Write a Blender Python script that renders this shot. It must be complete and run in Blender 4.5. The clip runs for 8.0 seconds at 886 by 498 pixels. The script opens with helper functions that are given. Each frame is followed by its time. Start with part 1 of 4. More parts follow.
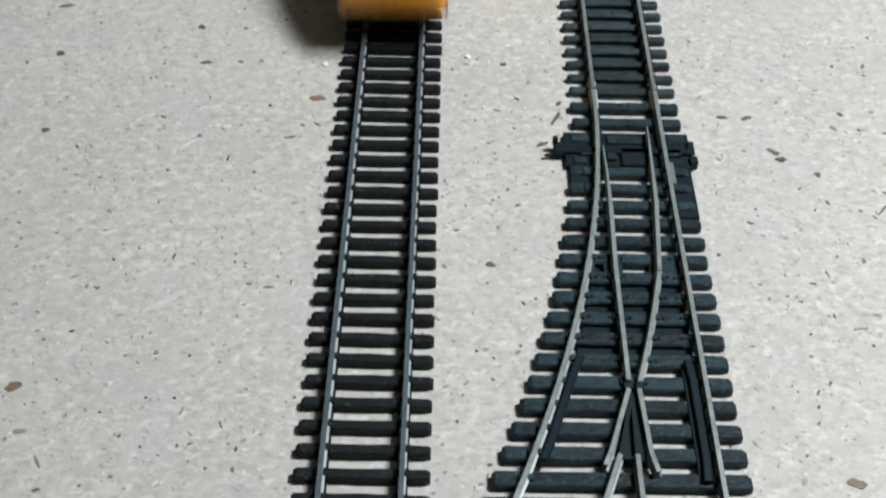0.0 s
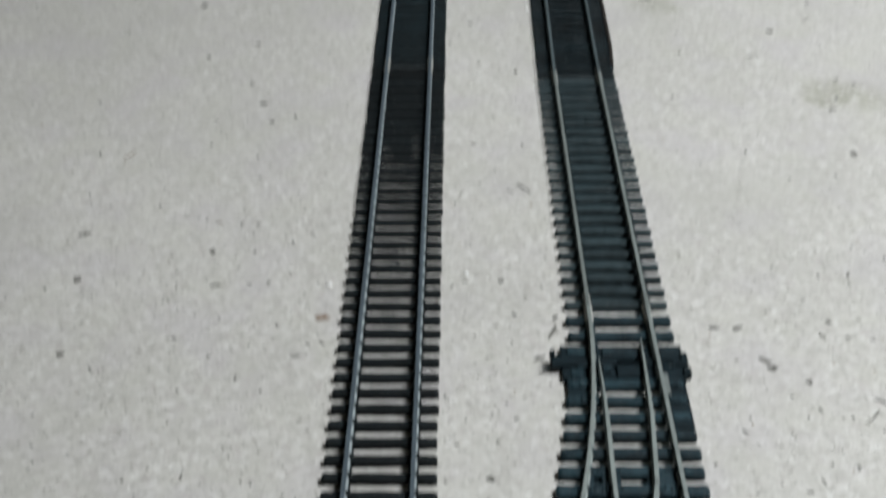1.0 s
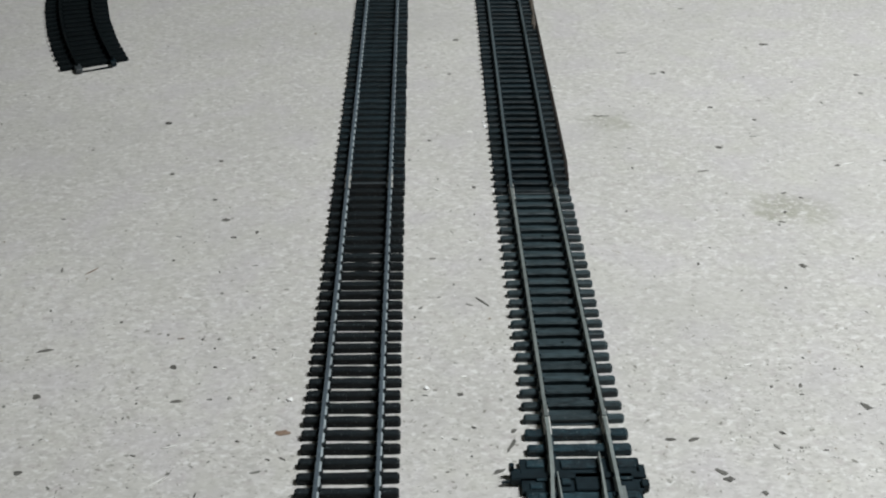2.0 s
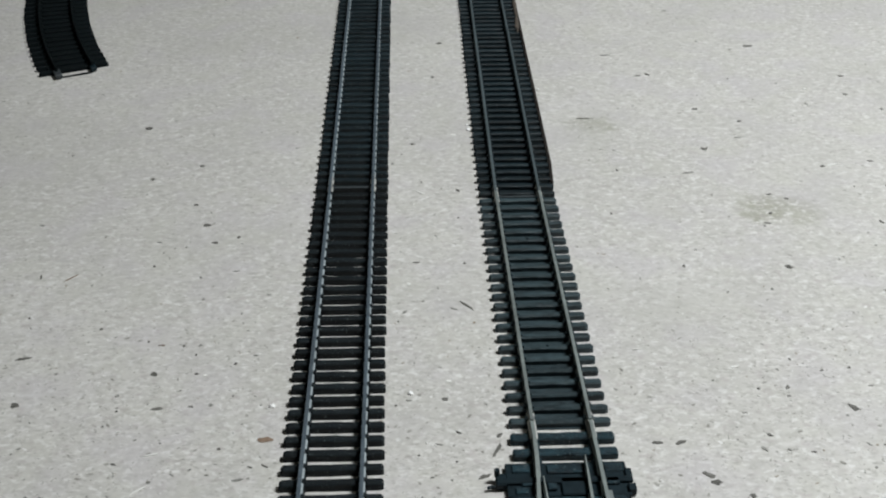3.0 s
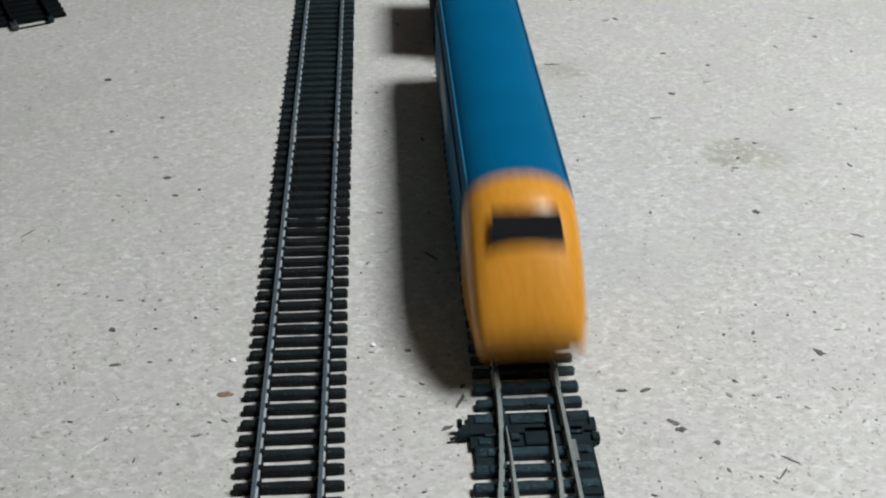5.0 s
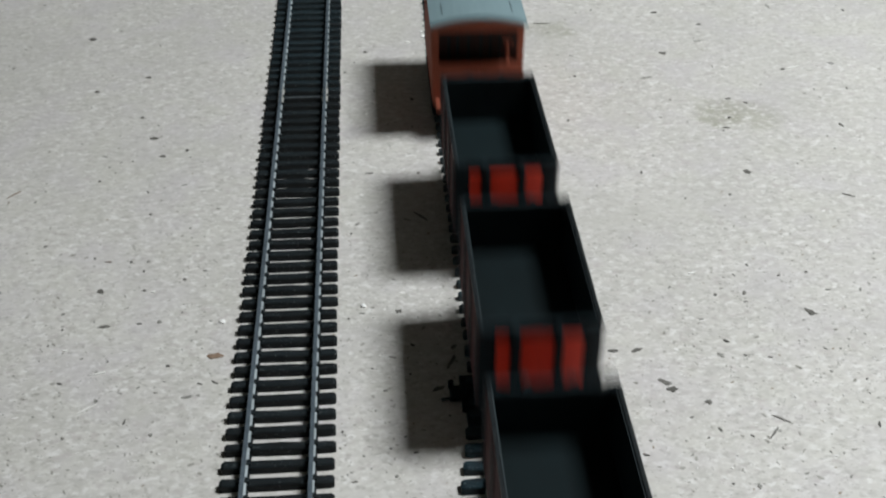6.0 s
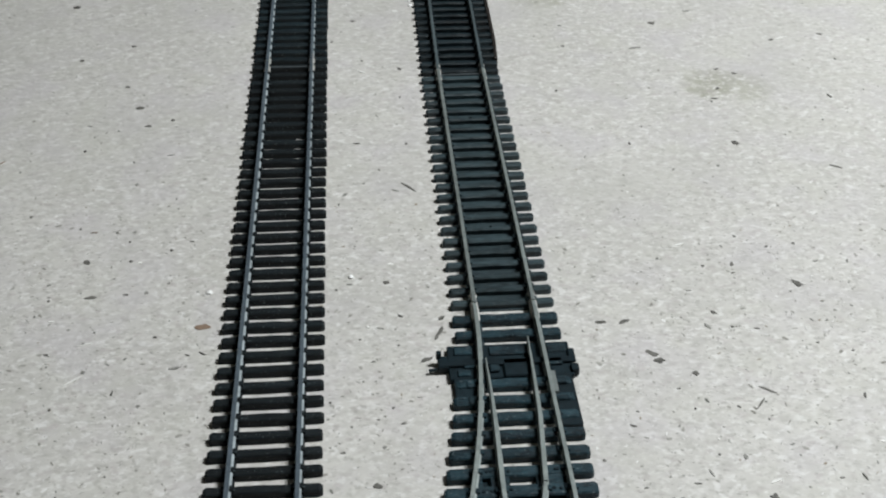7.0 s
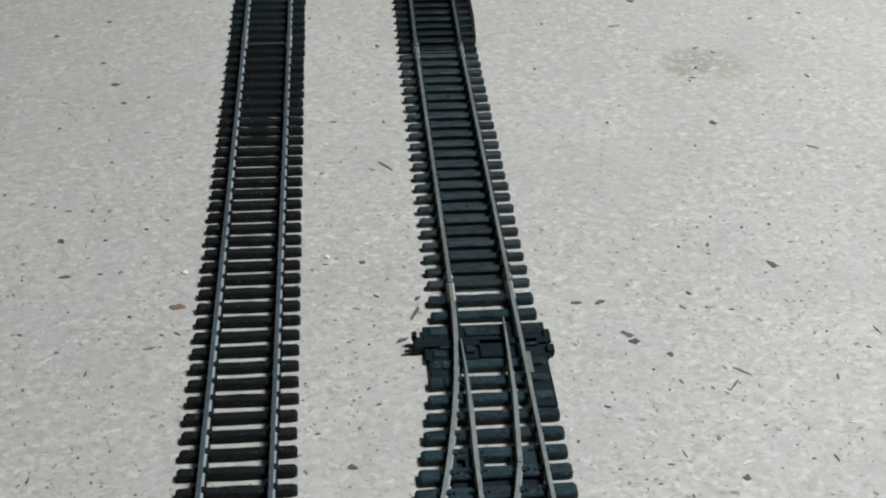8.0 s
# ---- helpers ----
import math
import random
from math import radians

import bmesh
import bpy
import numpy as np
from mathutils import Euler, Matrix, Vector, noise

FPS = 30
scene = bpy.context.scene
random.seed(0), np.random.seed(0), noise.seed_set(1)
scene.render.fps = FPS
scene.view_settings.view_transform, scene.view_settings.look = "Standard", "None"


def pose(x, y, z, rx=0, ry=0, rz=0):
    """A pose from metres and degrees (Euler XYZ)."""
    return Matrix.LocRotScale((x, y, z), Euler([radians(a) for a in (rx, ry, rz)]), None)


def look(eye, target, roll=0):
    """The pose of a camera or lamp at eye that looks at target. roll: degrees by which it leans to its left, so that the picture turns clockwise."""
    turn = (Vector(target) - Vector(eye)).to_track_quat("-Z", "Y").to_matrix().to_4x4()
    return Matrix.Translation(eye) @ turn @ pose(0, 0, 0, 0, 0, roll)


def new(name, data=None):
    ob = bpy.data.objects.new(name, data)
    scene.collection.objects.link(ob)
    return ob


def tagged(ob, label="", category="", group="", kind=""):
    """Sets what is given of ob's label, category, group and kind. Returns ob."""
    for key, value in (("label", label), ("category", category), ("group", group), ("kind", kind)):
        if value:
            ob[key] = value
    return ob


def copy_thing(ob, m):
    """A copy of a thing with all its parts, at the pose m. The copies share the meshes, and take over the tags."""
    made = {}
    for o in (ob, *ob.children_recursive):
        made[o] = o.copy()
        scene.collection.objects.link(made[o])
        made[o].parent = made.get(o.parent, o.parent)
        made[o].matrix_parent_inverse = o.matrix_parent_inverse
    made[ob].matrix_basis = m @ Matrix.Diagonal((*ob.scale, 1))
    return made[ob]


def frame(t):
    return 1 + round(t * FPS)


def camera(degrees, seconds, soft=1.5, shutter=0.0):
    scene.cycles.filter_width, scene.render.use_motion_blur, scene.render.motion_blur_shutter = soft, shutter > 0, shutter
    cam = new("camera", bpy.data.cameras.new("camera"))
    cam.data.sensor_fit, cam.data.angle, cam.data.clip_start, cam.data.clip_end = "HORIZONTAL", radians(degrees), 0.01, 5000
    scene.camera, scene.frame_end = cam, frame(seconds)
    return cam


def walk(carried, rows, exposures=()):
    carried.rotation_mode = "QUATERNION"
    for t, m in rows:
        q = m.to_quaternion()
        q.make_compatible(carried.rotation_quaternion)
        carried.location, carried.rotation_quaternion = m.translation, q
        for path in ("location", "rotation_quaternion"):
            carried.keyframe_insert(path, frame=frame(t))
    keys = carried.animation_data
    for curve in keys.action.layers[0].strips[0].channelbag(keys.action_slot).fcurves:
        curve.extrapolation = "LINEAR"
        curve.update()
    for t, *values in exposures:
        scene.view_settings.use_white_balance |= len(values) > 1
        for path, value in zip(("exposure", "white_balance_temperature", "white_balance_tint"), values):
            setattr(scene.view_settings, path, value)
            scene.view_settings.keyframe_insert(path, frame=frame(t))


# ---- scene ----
cam = camera(40.8, 8.0, soft=2.1, shutter=0.55)
PATH = [
    (0, (0.0164, -0.2719, 0.2248), (0.0178, 1.111, -1.2201), 1.25),
    (0.5, (0.0174, -0.2732, 0.2247), (0.0105, 1.1847, -1.1444), 0.50),
    (0.8, (0.0192, -0.2754, 0.2297), (0.0014, 1.2602, -1.0516), -0.06),
    (1, (0.021, -0.2772, 0.235), (-0.008, 1.3285, -0.9569), -0.69),
    (1.2, (0.0189, -0.282, 0.2379), (0.0009, 1.3854, -0.8664), -0.39),
    (1.5, (0.0218, -0.2817, 0.2406), (0.0213, 1.4156, -0.8174), -0.58),
    (1.7, (0.0219, -0.2817, 0.2407), (0.038, 1.42, -0.8099), -0.29),
    (2.8, (0.0232, -0.2781, 0.237), (0.0756, 1.4366, -0.7913), 0.22),
    (3, (0.0232, -0.2781, 0.237), (0.0804, 1.4339, -0.7954), 0.10),
    (3.5, (0.0241, -0.2769, 0.2361), (0.0875, 1.4257, -0.8113), 0.03),
    (4, (0.0241, -0.2768, 0.2356), (0.0914, 1.4094, -0.8378), -0.03),
    (4.2, (0.0251, -0.2768, 0.2357), (0.0995, 1.4064, -0.8419), 0.07),
    (5.3, (0.03, -0.2728, 0.2331), (0.1241, 1.3839, -0.8833), -0.12),
    (5.5, (0.029, -0.2728, 0.2332), (0.1292, 1.3767, -0.8933), -0.02),
    (6, (0.0285, -0.272, 0.2318), (0.1358, 1.3576, -0.9227), 0.17),
    (6.5, (0.028, -0.2709, 0.2313), (0.1426, 1.3349, -0.9553), 0.41),
    (7, (0.0282, -0.2711, 0.2319), (0.156, 1.3267, -0.9642), 0.70),
    (7.5, (0.0299, -0.2698, 0.2329), (0.1775, 1.3119, -0.9822), 1.15),
    (8, (0.0301, -0.2695, 0.2332), (0.1864, 1.2989, -0.9979), 1.55),
]
walk(cam, [(t, look(eye, target, roll)) for t, eye, target, roll in PATH], exposures=[(0, 0.17), (0.5, 0.04), (1, -0.03), (1.5, -0.04), (4.2, -0.04), (6.3, -0.05), (7, 0.01), (7.5, -0.11), (8, -0.17)])

# ---- light and world ----
scene.view_settings.exposure = 0.0
world = bpy.data.worlds.new("world")
scene.world = world
world.use_nodes = True
world.node_tree.nodes["Background"].inputs[0].default_value = (0.5, 0.55, 0.6, 1)
world.node_tree.nodes["Background"].inputs[1].default_value = 0.006

# unseen tube lamp, set well below the ceiling to match shadows and falloff
tube = bpy.data.lights.new("low_tube", "AREA")
tube.shape, tube.size, tube.size_y = "RECTANGLE", 0.37, 0.03
tube.energy = 22.9
tube.color = (0.945, 0.985, 1.0)
tube_ob = new("low_tube", tube)
tube_ob.matrix_world = pose(0.715, 0.08, 1.17)


# ---- materials ----
def material(name, base, rough=0.5, metal=0.0, spread=0.25, grain=300.0, blotch=25.0, bump=0.0, spec=0.5, second=None, along=1.0, dust=None):
    """A surface with variation at two scales; spread is how far the colour strays from its base; along below 1 draws the grain out in x."""
    m = bpy.data.materials.new(name)
    m.use_nodes = True
    nt = m.node_tree
    nodes, links = nt.nodes, nt.links
    bsdf = nodes["Principled BSDF"]
    co = nodes.new("ShaderNodeTexCoord")
    fine, wide = nodes.new("ShaderNodeTexNoise"), nodes.new("ShaderNodeTexNoise")
    fine.inputs["Scale"].default_value, fine.inputs["Detail"].default_value = grain, 6
    wide.inputs["Scale"].default_value, wide.inputs["Detail"].default_value = blotch, 4
    info = nodes.new("ShaderNodeObjectInfo")
    drawn = nodes.new("ShaderNodeMapping")
    drawn.inputs["Scale"].default_value = (along, 1, 1)
    links.new(co.outputs["Object"], drawn.inputs["Vector"])
    links.new(info.outputs["Random"], drawn.inputs["Location"])
    links.new(drawn.outputs["Vector"], fine.inputs["Vector"])
    links.new(drawn.outputs["Vector"] if along < 1 else co.outputs["Object"], wide.inputs["Vector"])
    total = nodes.new("ShaderNodeMath")
    total.operation = "ADD"
    links.new(fine.outputs["Fac"], total.inputs[0])
    links.new(wide.outputs["Fac"], total.inputs[1])
    more = nodes.new("ShaderNodeMath")
    more.operation = "MULTIPLY_ADD"
    links.new(info.outputs["Random"], more.inputs[0])
    more.inputs[1].default_value = 0.3
    links.new(total.outputs[0], more.inputs[2])
    ramp = nodes.new("ShaderNodeMapRange")
    ramp.inputs["From Min"].default_value, ramp.inputs["From Max"].default_value = 0.75, 1.5
    links.new(more.outputs[0], ramp.inputs["Value"])
    mix = nodes.new("ShaderNodeMix")
    mix.data_type = "RGBA"
    dark = [c * (1 - spread) for c in base]
    light = second or [min(1, c * (1 + spread)) for c in base]
    mix.inputs["A"].default_value, mix.inputs["B"].default_value = (*dark, 1), (*light, 1)
    links.new(ramp.outputs["Result"], mix.inputs["Factor"])
    last = mix.outputs["Result"]
    if dust:
        speck = nodes.new("ShaderNodeTexNoise")
        speck.inputs["Scale"].default_value, speck.inputs["Detail"].default_value = 1500, 1
        moved = nodes.new("ShaderNodeVectorMath")
        links.new(co.outputs["Object"], moved.inputs[0])
        links.new(info.outputs["Random"], moved.inputs[1])
        links.new(moved.outputs["Vector"], speck.inputs["Vector"])
        few = nodes.new("ShaderNodeMapRange")
        few.inputs["From Min"].default_value, few.inputs["From Max"].default_value = 0.68, 0.74
        links.new(speck.outputs["Fac"], few.inputs["Value"])
        spotted = nodes.new("ShaderNodeMix")
        spotted.data_type = "RGBA"
        links.new(few.outputs["Result"], spotted.inputs["Factor"])
        links.new(last, spotted.inputs["A"])
        spotted.inputs["B"].default_value = (*dust, 1)
        last = spotted.outputs["Result"]
    links.new(last, bsdf.inputs["Base Color"])
    gloss = nodes.new("ShaderNodeMapRange")
    gloss.inputs["To Min"].default_value, gloss.inputs["To Max"].default_value = max(0.05, rough - 0.12), min(1, rough + 0.12)
    links.new(fine.outputs["Fac"], gloss.inputs["Value"])
    links.new(gloss.outputs["Result"], bsdf.inputs["Roughness"])
    bsdf.inputs["Metallic"].default_value = metal
    bsdf.inputs["Specular IOR Level"].default_value = spec
    if bump:
        bp = nodes.new("ShaderNodeBump")
        bp.inputs["Strength"].default_value, bp.inputs["Distance"].default_value = bump, 0.0004
        links.new(fine.outputs["Fac"], bp.inputs["Height"])
        links.new(bp.outputs["Normal"], bsdf.inputs["Normal"])
    return m


def floor_material():
    """Speckled pale vinyl: mottled ground, soft streaks, two worn stains."""
    m = material("speckled_vinyl", (0.545, 0.53, 0.5), rough=0.5, spread=0.12, grain=260, blotch=9, bump=0.06)
    nt = m.node_tree
    nodes, links = nt.nodes, nt.links
    bsdf = nodes["Principled BSDF"]
    last = bsdf.inputs["Base Color"].links[0].from_socket
    co = nodes.new("ShaderNodeTexCoord")

    def blend(factor, colour):
        nonlocal last
        mix = nodes.new("ShaderNodeMix")
        mix.data_type = "RGBA"
        links.new(factor, mix.inputs["Factor"])
        links.new(last, mix.inputs["A"])
        mix.inputs["B"].default_value = (*colour, 1)
        last = mix.outputs["Result"]

    def ramp(socket, a, b, top):
        r = nodes.new("ShaderNodeMapRange")
        r.inputs["From Min"].default_value, r.inputs["From Max"].default_value, r.inputs["To Max"].default_value = a, b, top
        links.new(socket, r.inputs["Value"])
        return r.outputs["Result"]

    # worn stains with ragged outlines
    rag = nodes.new("ShaderNodeTexNoise")
    rag.inputs["Scale"].default_value, rag.inputs["Detail"].default_value = 170, 8
    links.new(co.outputs["Object"], rag.inputs["Vector"])
    for x, y, wide, deep, top in ((0.1665, 0.142, 0.0095, 0.0145, 0.95), (0.183, 0.141, 0.010, 0.0125, 0.75), (0.1735, 0.150, 0.010, 0.007, 0.6), (0.110, 0.2255, 0.0135, 0.0095, 0.8), (0.1195, 0.2235, 0.003, 0.006, 0.5)):
        mp = nodes.new("ShaderNodeMapping")
        mp.inputs["Location"].default_value = (-x / wide, -y / deep, 0)
        mp.inputs["Scale"].default_value = (1 / wide, 1 / deep, 1)
        links.new(co.outputs["Object"], mp.inputs["Vector"])
        size = nodes.new("ShaderNodeVectorMath")
        size.operation = "LENGTH"
        links.new(mp.outputs["Vector"], size.inputs[0])
        add = nodes.new("ShaderNodeMath")
        add.operation = "MULTIPLY_ADD"
        links.new(rag.outputs["Fac"], add.inputs[0])
        add.inputs[1].default_value = 1.7
        links.new(size.outputs["Value"], add.inputs[2])
        r = nodes.new("ShaderNodeMapRange")
        r.inputs["From Min"].default_value, r.inputs["From Max"].default_value = 1.45, 1.95
        r.inputs["To Min"].default_value, r.inputs["To Max"].default_value = top, 0
        links.new(add.outputs[0], r.inputs["Value"])
        blend(r.outputs["Result"], (0.37, 0.365, 0.305))
    # pale and grey streaks, a few millimetres long, in three directions
    for turn, scale, a, b, top, colour in ((10, 330, 0.54, 0.66, 0.5, (0.70, 0.68, 0.66)), (70, 330, 0.54, 0.67, 0.45, (0.43, 0.42, 0.385)),
                                           (130, 400, 0.58, 0.66, 0.7, (0.76, 0.75, 0.73)), (160, 330, 0.57, 0.68, 0.5, (0.46, 0.42, 0.41)),
                                           (40, 560, 0.61, 0.7, 0.5, (0.30, 0.29, 0.26)), (100, 420, 0.61, 0.7, 0.4, (0.79, 0.78, 0.75)), (25, 170, 0.52, 0.68, 0.3, (0.45, 0.44, 0.41)),
                                           (15, 520, 0.56, 0.68, 0.5, (0.74, 0.73, 0.70)), (85, 480, 0.57, 0.69, 0.5, (0.38, 0.37, 0.34))):
        mp = nodes.new("ShaderNodeMapping")
        mp.inputs["Rotation"].default_value = (0, 0, radians(turn))
        mp.inputs["Scale"].default_value = (0.7, 1, 1)
        links.new(co.outputs["Object"], mp.inputs["Vector"])
        n = nodes.new("ShaderNodeTexNoise")
        n.inputs["Scale"].default_value, n.inputs["Detail"].default_value = scale, 2
        links.new(mp.outputs["Vector"], n.inputs["Vector"])
        blend(ramp(n.outputs["Fac"], a, b, top), colour)
    # faint clouds of warmer and cooler grey
    for shift, scale, a, b, top, colour in ((0.3, 38, 0.48, 0.66, 0.4, (0.545, 0.515, 0.535)), (1.7, 55, 0.5, 0.68, 0.28, (0.53, 0.525, 0.46)), (2.9, 14, 0.5, 0.7, 0.4, (0.47, 0.46, 0.43))):
        mp = nodes.new("ShaderNodeMapping")
        mp.inputs["Location"].default_value = (shift, shift, 0)
        links.new(co.outputs["Object"], mp.inputs["Vector"])
        n = nodes.new("ShaderNodeTexNoise")
        n.inputs["Scale"].default_value, n.inputs["Detail"].default_value = scale, 5
        links.new(mp.outputs["Vector"], n.inputs["Vector"])
        blend(ramp(n.outputs["Fac"], a, b, top), colour)
    links.new(last, bsdf.inputs["Base Color"])
    return m


def fleck_material():
    """Chips pressed into the vinyl: each takes its own tone."""
    m = material("vinyl_flecks", (0.3, 0.3, 0.28), rough=0.5, spread=0.2, grain=500, blotch=80)
    nodes, links = m.node_tree.nodes, m.node_tree.links
    geo = nodes.new("ShaderNodeNewGeometry")
    ramp = nodes.new("ShaderNodeValToRGB")
    ramp.color_ramp.interpolation = "CONSTANT"
    tones = ((0.0, (0.14, 0.14, 0.125)), (0.05, (0.2, 0.2, 0.18)), (0.14, (0.29, 0.28, 0.25)), (0.42, (0.36, 0.35, 0.32)),
             (0.64, (0.30, 0.25, 0.19)), (0.68, (0.64, 0.63, 0.61)), (0.9, (0.77, 0.76, 0.74)))
    els = ramp.color_ramp.elements
    els[0].position, els[0].color = 0.0, (*tones[0][1], 1)
    els[1].position, els[1].color = tones[1][0], (*tones[1][1], 1)
    for at, c in tones[2:]:
        els.new(at).color = (*c, 1)
    links.new(geo.outputs["Random Per Island"], ramp.inputs["Fac"])
    links.new(ramp.outputs["Color"], nodes["Principled BSDF"].inputs["Base Color"])
    return m


FLOOR = floor_material()
FLECK = fleck_material()
DARK_CHIP = material("dark_chip", (0.12, 0.116, 0.104), rough=0.55, spread=0.5, grain=900, blotch=60)
GREY_CHIP = material("grey_chip", (0.27, 0.265, 0.245), rough=0.55, spread=0.3, grain=900, blotch=100)
WHITE_CHIP = material("white_chip", (0.78, 0.77, 0.74), rough=0.5, spread=0.1, grain=900, blotch=100)
BROWN_CHIP = material("brown_chip", (0.2, 0.14, 0.1), rough=0.55, grain=900, blotch=200, spread=0.4)
SPLINTER = material("dark_wood_splinter", (0.075, 0.062, 0.05), rough=0.7, grain=900, blotch=200, spread=0.6)
# greys chosen for the fill light that the unseen walls and ceiling bounce
WALL_BOUNCE = material("wall_bounce_grey", (0.4, 0.4, 0.37), rough=0.8, spread=0.06, grain=60, blotch=2, bump=0.1)
CEILING_BOUNCE = material("ceiling_bounce_grey", (0.55, 0.55, 0.51), rough=0.85, spread=0.05, grain=60, blotch=2, bump=0.1)
SLEEPER = material("black_sleeper_plastic", (0.0050, 0.0086, 0.0104), rough=0.6, spread=0.6, grain=1100, blotch=260, bump=0.7, spec=0.25, along=0.3, dust=(0.07, 0.09, 0.095))
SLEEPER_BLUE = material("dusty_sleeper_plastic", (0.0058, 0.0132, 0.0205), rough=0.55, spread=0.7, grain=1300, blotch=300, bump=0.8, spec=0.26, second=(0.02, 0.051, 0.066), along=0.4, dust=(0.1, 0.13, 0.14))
# the section next to the turnout takes a paler tone than those beyond
SLEEPER_PALE = material("pale_sleeper_plastic", (0.014, 0.026, 0.031), rough=0.5, spread=0.5, grain=1100, blotch=260, bump=0.6, spec=0.4, second=(0.042, 0.07, 0.08), along=0.3, dust=(0.07, 0.09, 0.095))
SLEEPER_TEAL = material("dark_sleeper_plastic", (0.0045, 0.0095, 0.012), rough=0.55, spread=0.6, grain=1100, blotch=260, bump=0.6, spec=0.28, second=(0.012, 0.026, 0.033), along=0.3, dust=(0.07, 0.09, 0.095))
CURVE_BLACK = material("matt_black_sleeper_plastic", (0.004, 0.0068, 0.0078), rough=0.75, spread=0.4, grain=900, blotch=200, bump=0.3, spec=0.1)
# steel sides are lightened and tops darkened to stand in for reflections
STEEL = material("steel_rail", (0.36, 0.41, 0.43), rough=0.45, metal=0.2, spread=0.25, grain=500, blotch=40, bump=0.1)
STEEL_TOP = material("rubbed_dimmed_steel_top", (0.14, 0.18, 0.215), rough=0.4, metal=0.5, spread=0.25, grain=500, blotch=40, bump=0.1)
NICKEL_TOP = material("rubbed_nickel_rail_top", (0.265, 0.3, 0.29), rough=0.42, metal=0.4, spread=0.3, grain=500, blotch=40, bump=0.1)
# rails past the first joint take this darker grey
DARK_RAIL = material("darker_rail", (0.1, 0.13, 0.14), rough=0.45, metal=0.35, spread=0.3, grain=500, blotch=40, bump=0.1)
NICKEL = material("nickel_rail", (0.24, 0.27, 0.265), rough=0.42, metal=0.35, spread=0.3, grain=500, blotch=40, bump=0.1)
CHECK = material("navy_black_plastic", (0.0035, 0.0125, 0.0185), rough=0.55, spread=0.4, grain=700, blotch=120, bump=0.2, spec=0.2)
TIE = material("grey_plastic", (0.045, 0.055, 0.06), rough=0.5, spread=0.5, grain=700, blotch=120)
CRUMB = material("white_crumb", (0.92, 0.91, 0.88), rough=0.8, spread=0.15, grain=900, blotch=300)
STRIP = material("dark_brown_strip", (0.013, 0.009, 0.007), rough=0.6, spread=0.5, grain=400, blotch=60, bump=0.2)
JOINER = material("bright_joiner", (0.6, 0.6, 0.57), rough=0.35, metal=0.35, spread=0.25)
BLACK = material("black_plastic", (0.0055, 0.0138, 0.0185), spec=0.22, rough=0.55, spread=0.4, grain=500, blotch=60, bump=0.1)
# floor black dimmed, lining black lifted, to soften lamp light and shade inside
BED = material("wagon_floor_dimmed_black", (0.0033, 0.0084, 0.0098), rough=0.75, spec=0.15, spread=0.4, grain=400, blotch=60, bump=0.1)
INSIDE = material("wagon_interior_lifted_black", (0.017, 0.026, 0.029), rough=0.6, spec=0.35, spread=0.4, grain=400, blotch=60, bump=0.1)
MAROON = material("wagon_side_maroon", (0.085, 0.034, 0.034), rough=0.75, spec=0.12, spread=0.3, grain=500, blotch=60, bump=0.1)
RIM = material("glossy_black_rim", (0.0115, 0.015, 0.017), rough=0.28, spread=0.3, grain=500, blotch=60, spec=0.7)
RED = material("wagon_end_red", (0.93, 0.055, 0.022), rough=0.45, spread=0.2, grain=500, blotch=70)
BRICK = material("brake_van_brown", (0.39, 0.112, 0.068), rough=0.7, spec=0.15, spread=0.2, grain=500, blotch=70, bump=0.08)
# the van's brown, darkened to stand in for the veranda's inner shade
GLOOM = material("veranda_shaded_brown", (0.04, 0.015, 0.011), rough=0.6, spread=0.4, grain=500, blotch=70)
ROOF = material("brake_van_roof_grey", (0.18, 0.258, 0.28), rough=0.5, spread=0.12, grain=600, blotch=60, bump=0.06)
# paler blue paints the light that the gutter ridge catches
LIT_BLUE = material("lit_blue_line", (0.004, 0.11, 0.21), rough=0.5, spread=0.15)
BLUE = material("locomotive_blue", (0.0003, 0.098, 0.215), spec=0.05, rough=0.5, spread=0.12, grain=500, blotch=40)
YELLOW = material("locomotive_orange_yellow", (0.72, 0.3, 0.03), rough=0.28, spread=0.12, grain=500, blotch=50)
GREY = material("locomotive_grey", (0.3, 0.3, 0.29), rough=0.5, spread=0.15)
GLASS = material("dark_window", (0.01, 0.011, 0.013), rough=0.12, spread=0.1)
WHEEL = material("wheel_metal", (0.12, 0.12, 0.12), rough=0.4, metal=0.8)


# ---- mesh helpers ----
MM = 0.001


def box(bm, x0, x1, y0, y1, z0, z1, bevel=0.0):
    """A box given in millimetres, with its edges rounded by bevel."""
    made = bmesh.ops.create_cube(bm, size=1.0)["verts"]
    for v in made:
        v.co = Vector(((x0 + x1) / 2 + v.co.x * (x1 - x0), (y0 + y1) / 2 + v.co.y * (y1 - y0), (z0 + z1) / 2 + v.co.z * (z1 - z0))) * MM
    if bevel:
        edges = list({e for v in made for e in v.link_edges})
        bmesh.ops.bevel(bm, geom=edges, offset=bevel * MM, segments=1, affect="EDGES", profile=0.5)
    return bm


def rod(bm, a, b, radius, sides=12, end_radius=None):
    """A rod between two places in millimetres."""
    a, b = Vector(a) * MM, Vector(b) * MM
    way = b - a
    turn = way.to_track_quat("Z", "Y").to_matrix().to_4x4()
    bmesh.ops.create_cone(bm, cap_ends=True, segments=sides, radius1=radius * MM, radius2=(radius if end_radius is None else end_radius) * MM,
                          depth=way.length, matrix=Matrix.Translation((a + b) / 2) @ turn)
    return bm


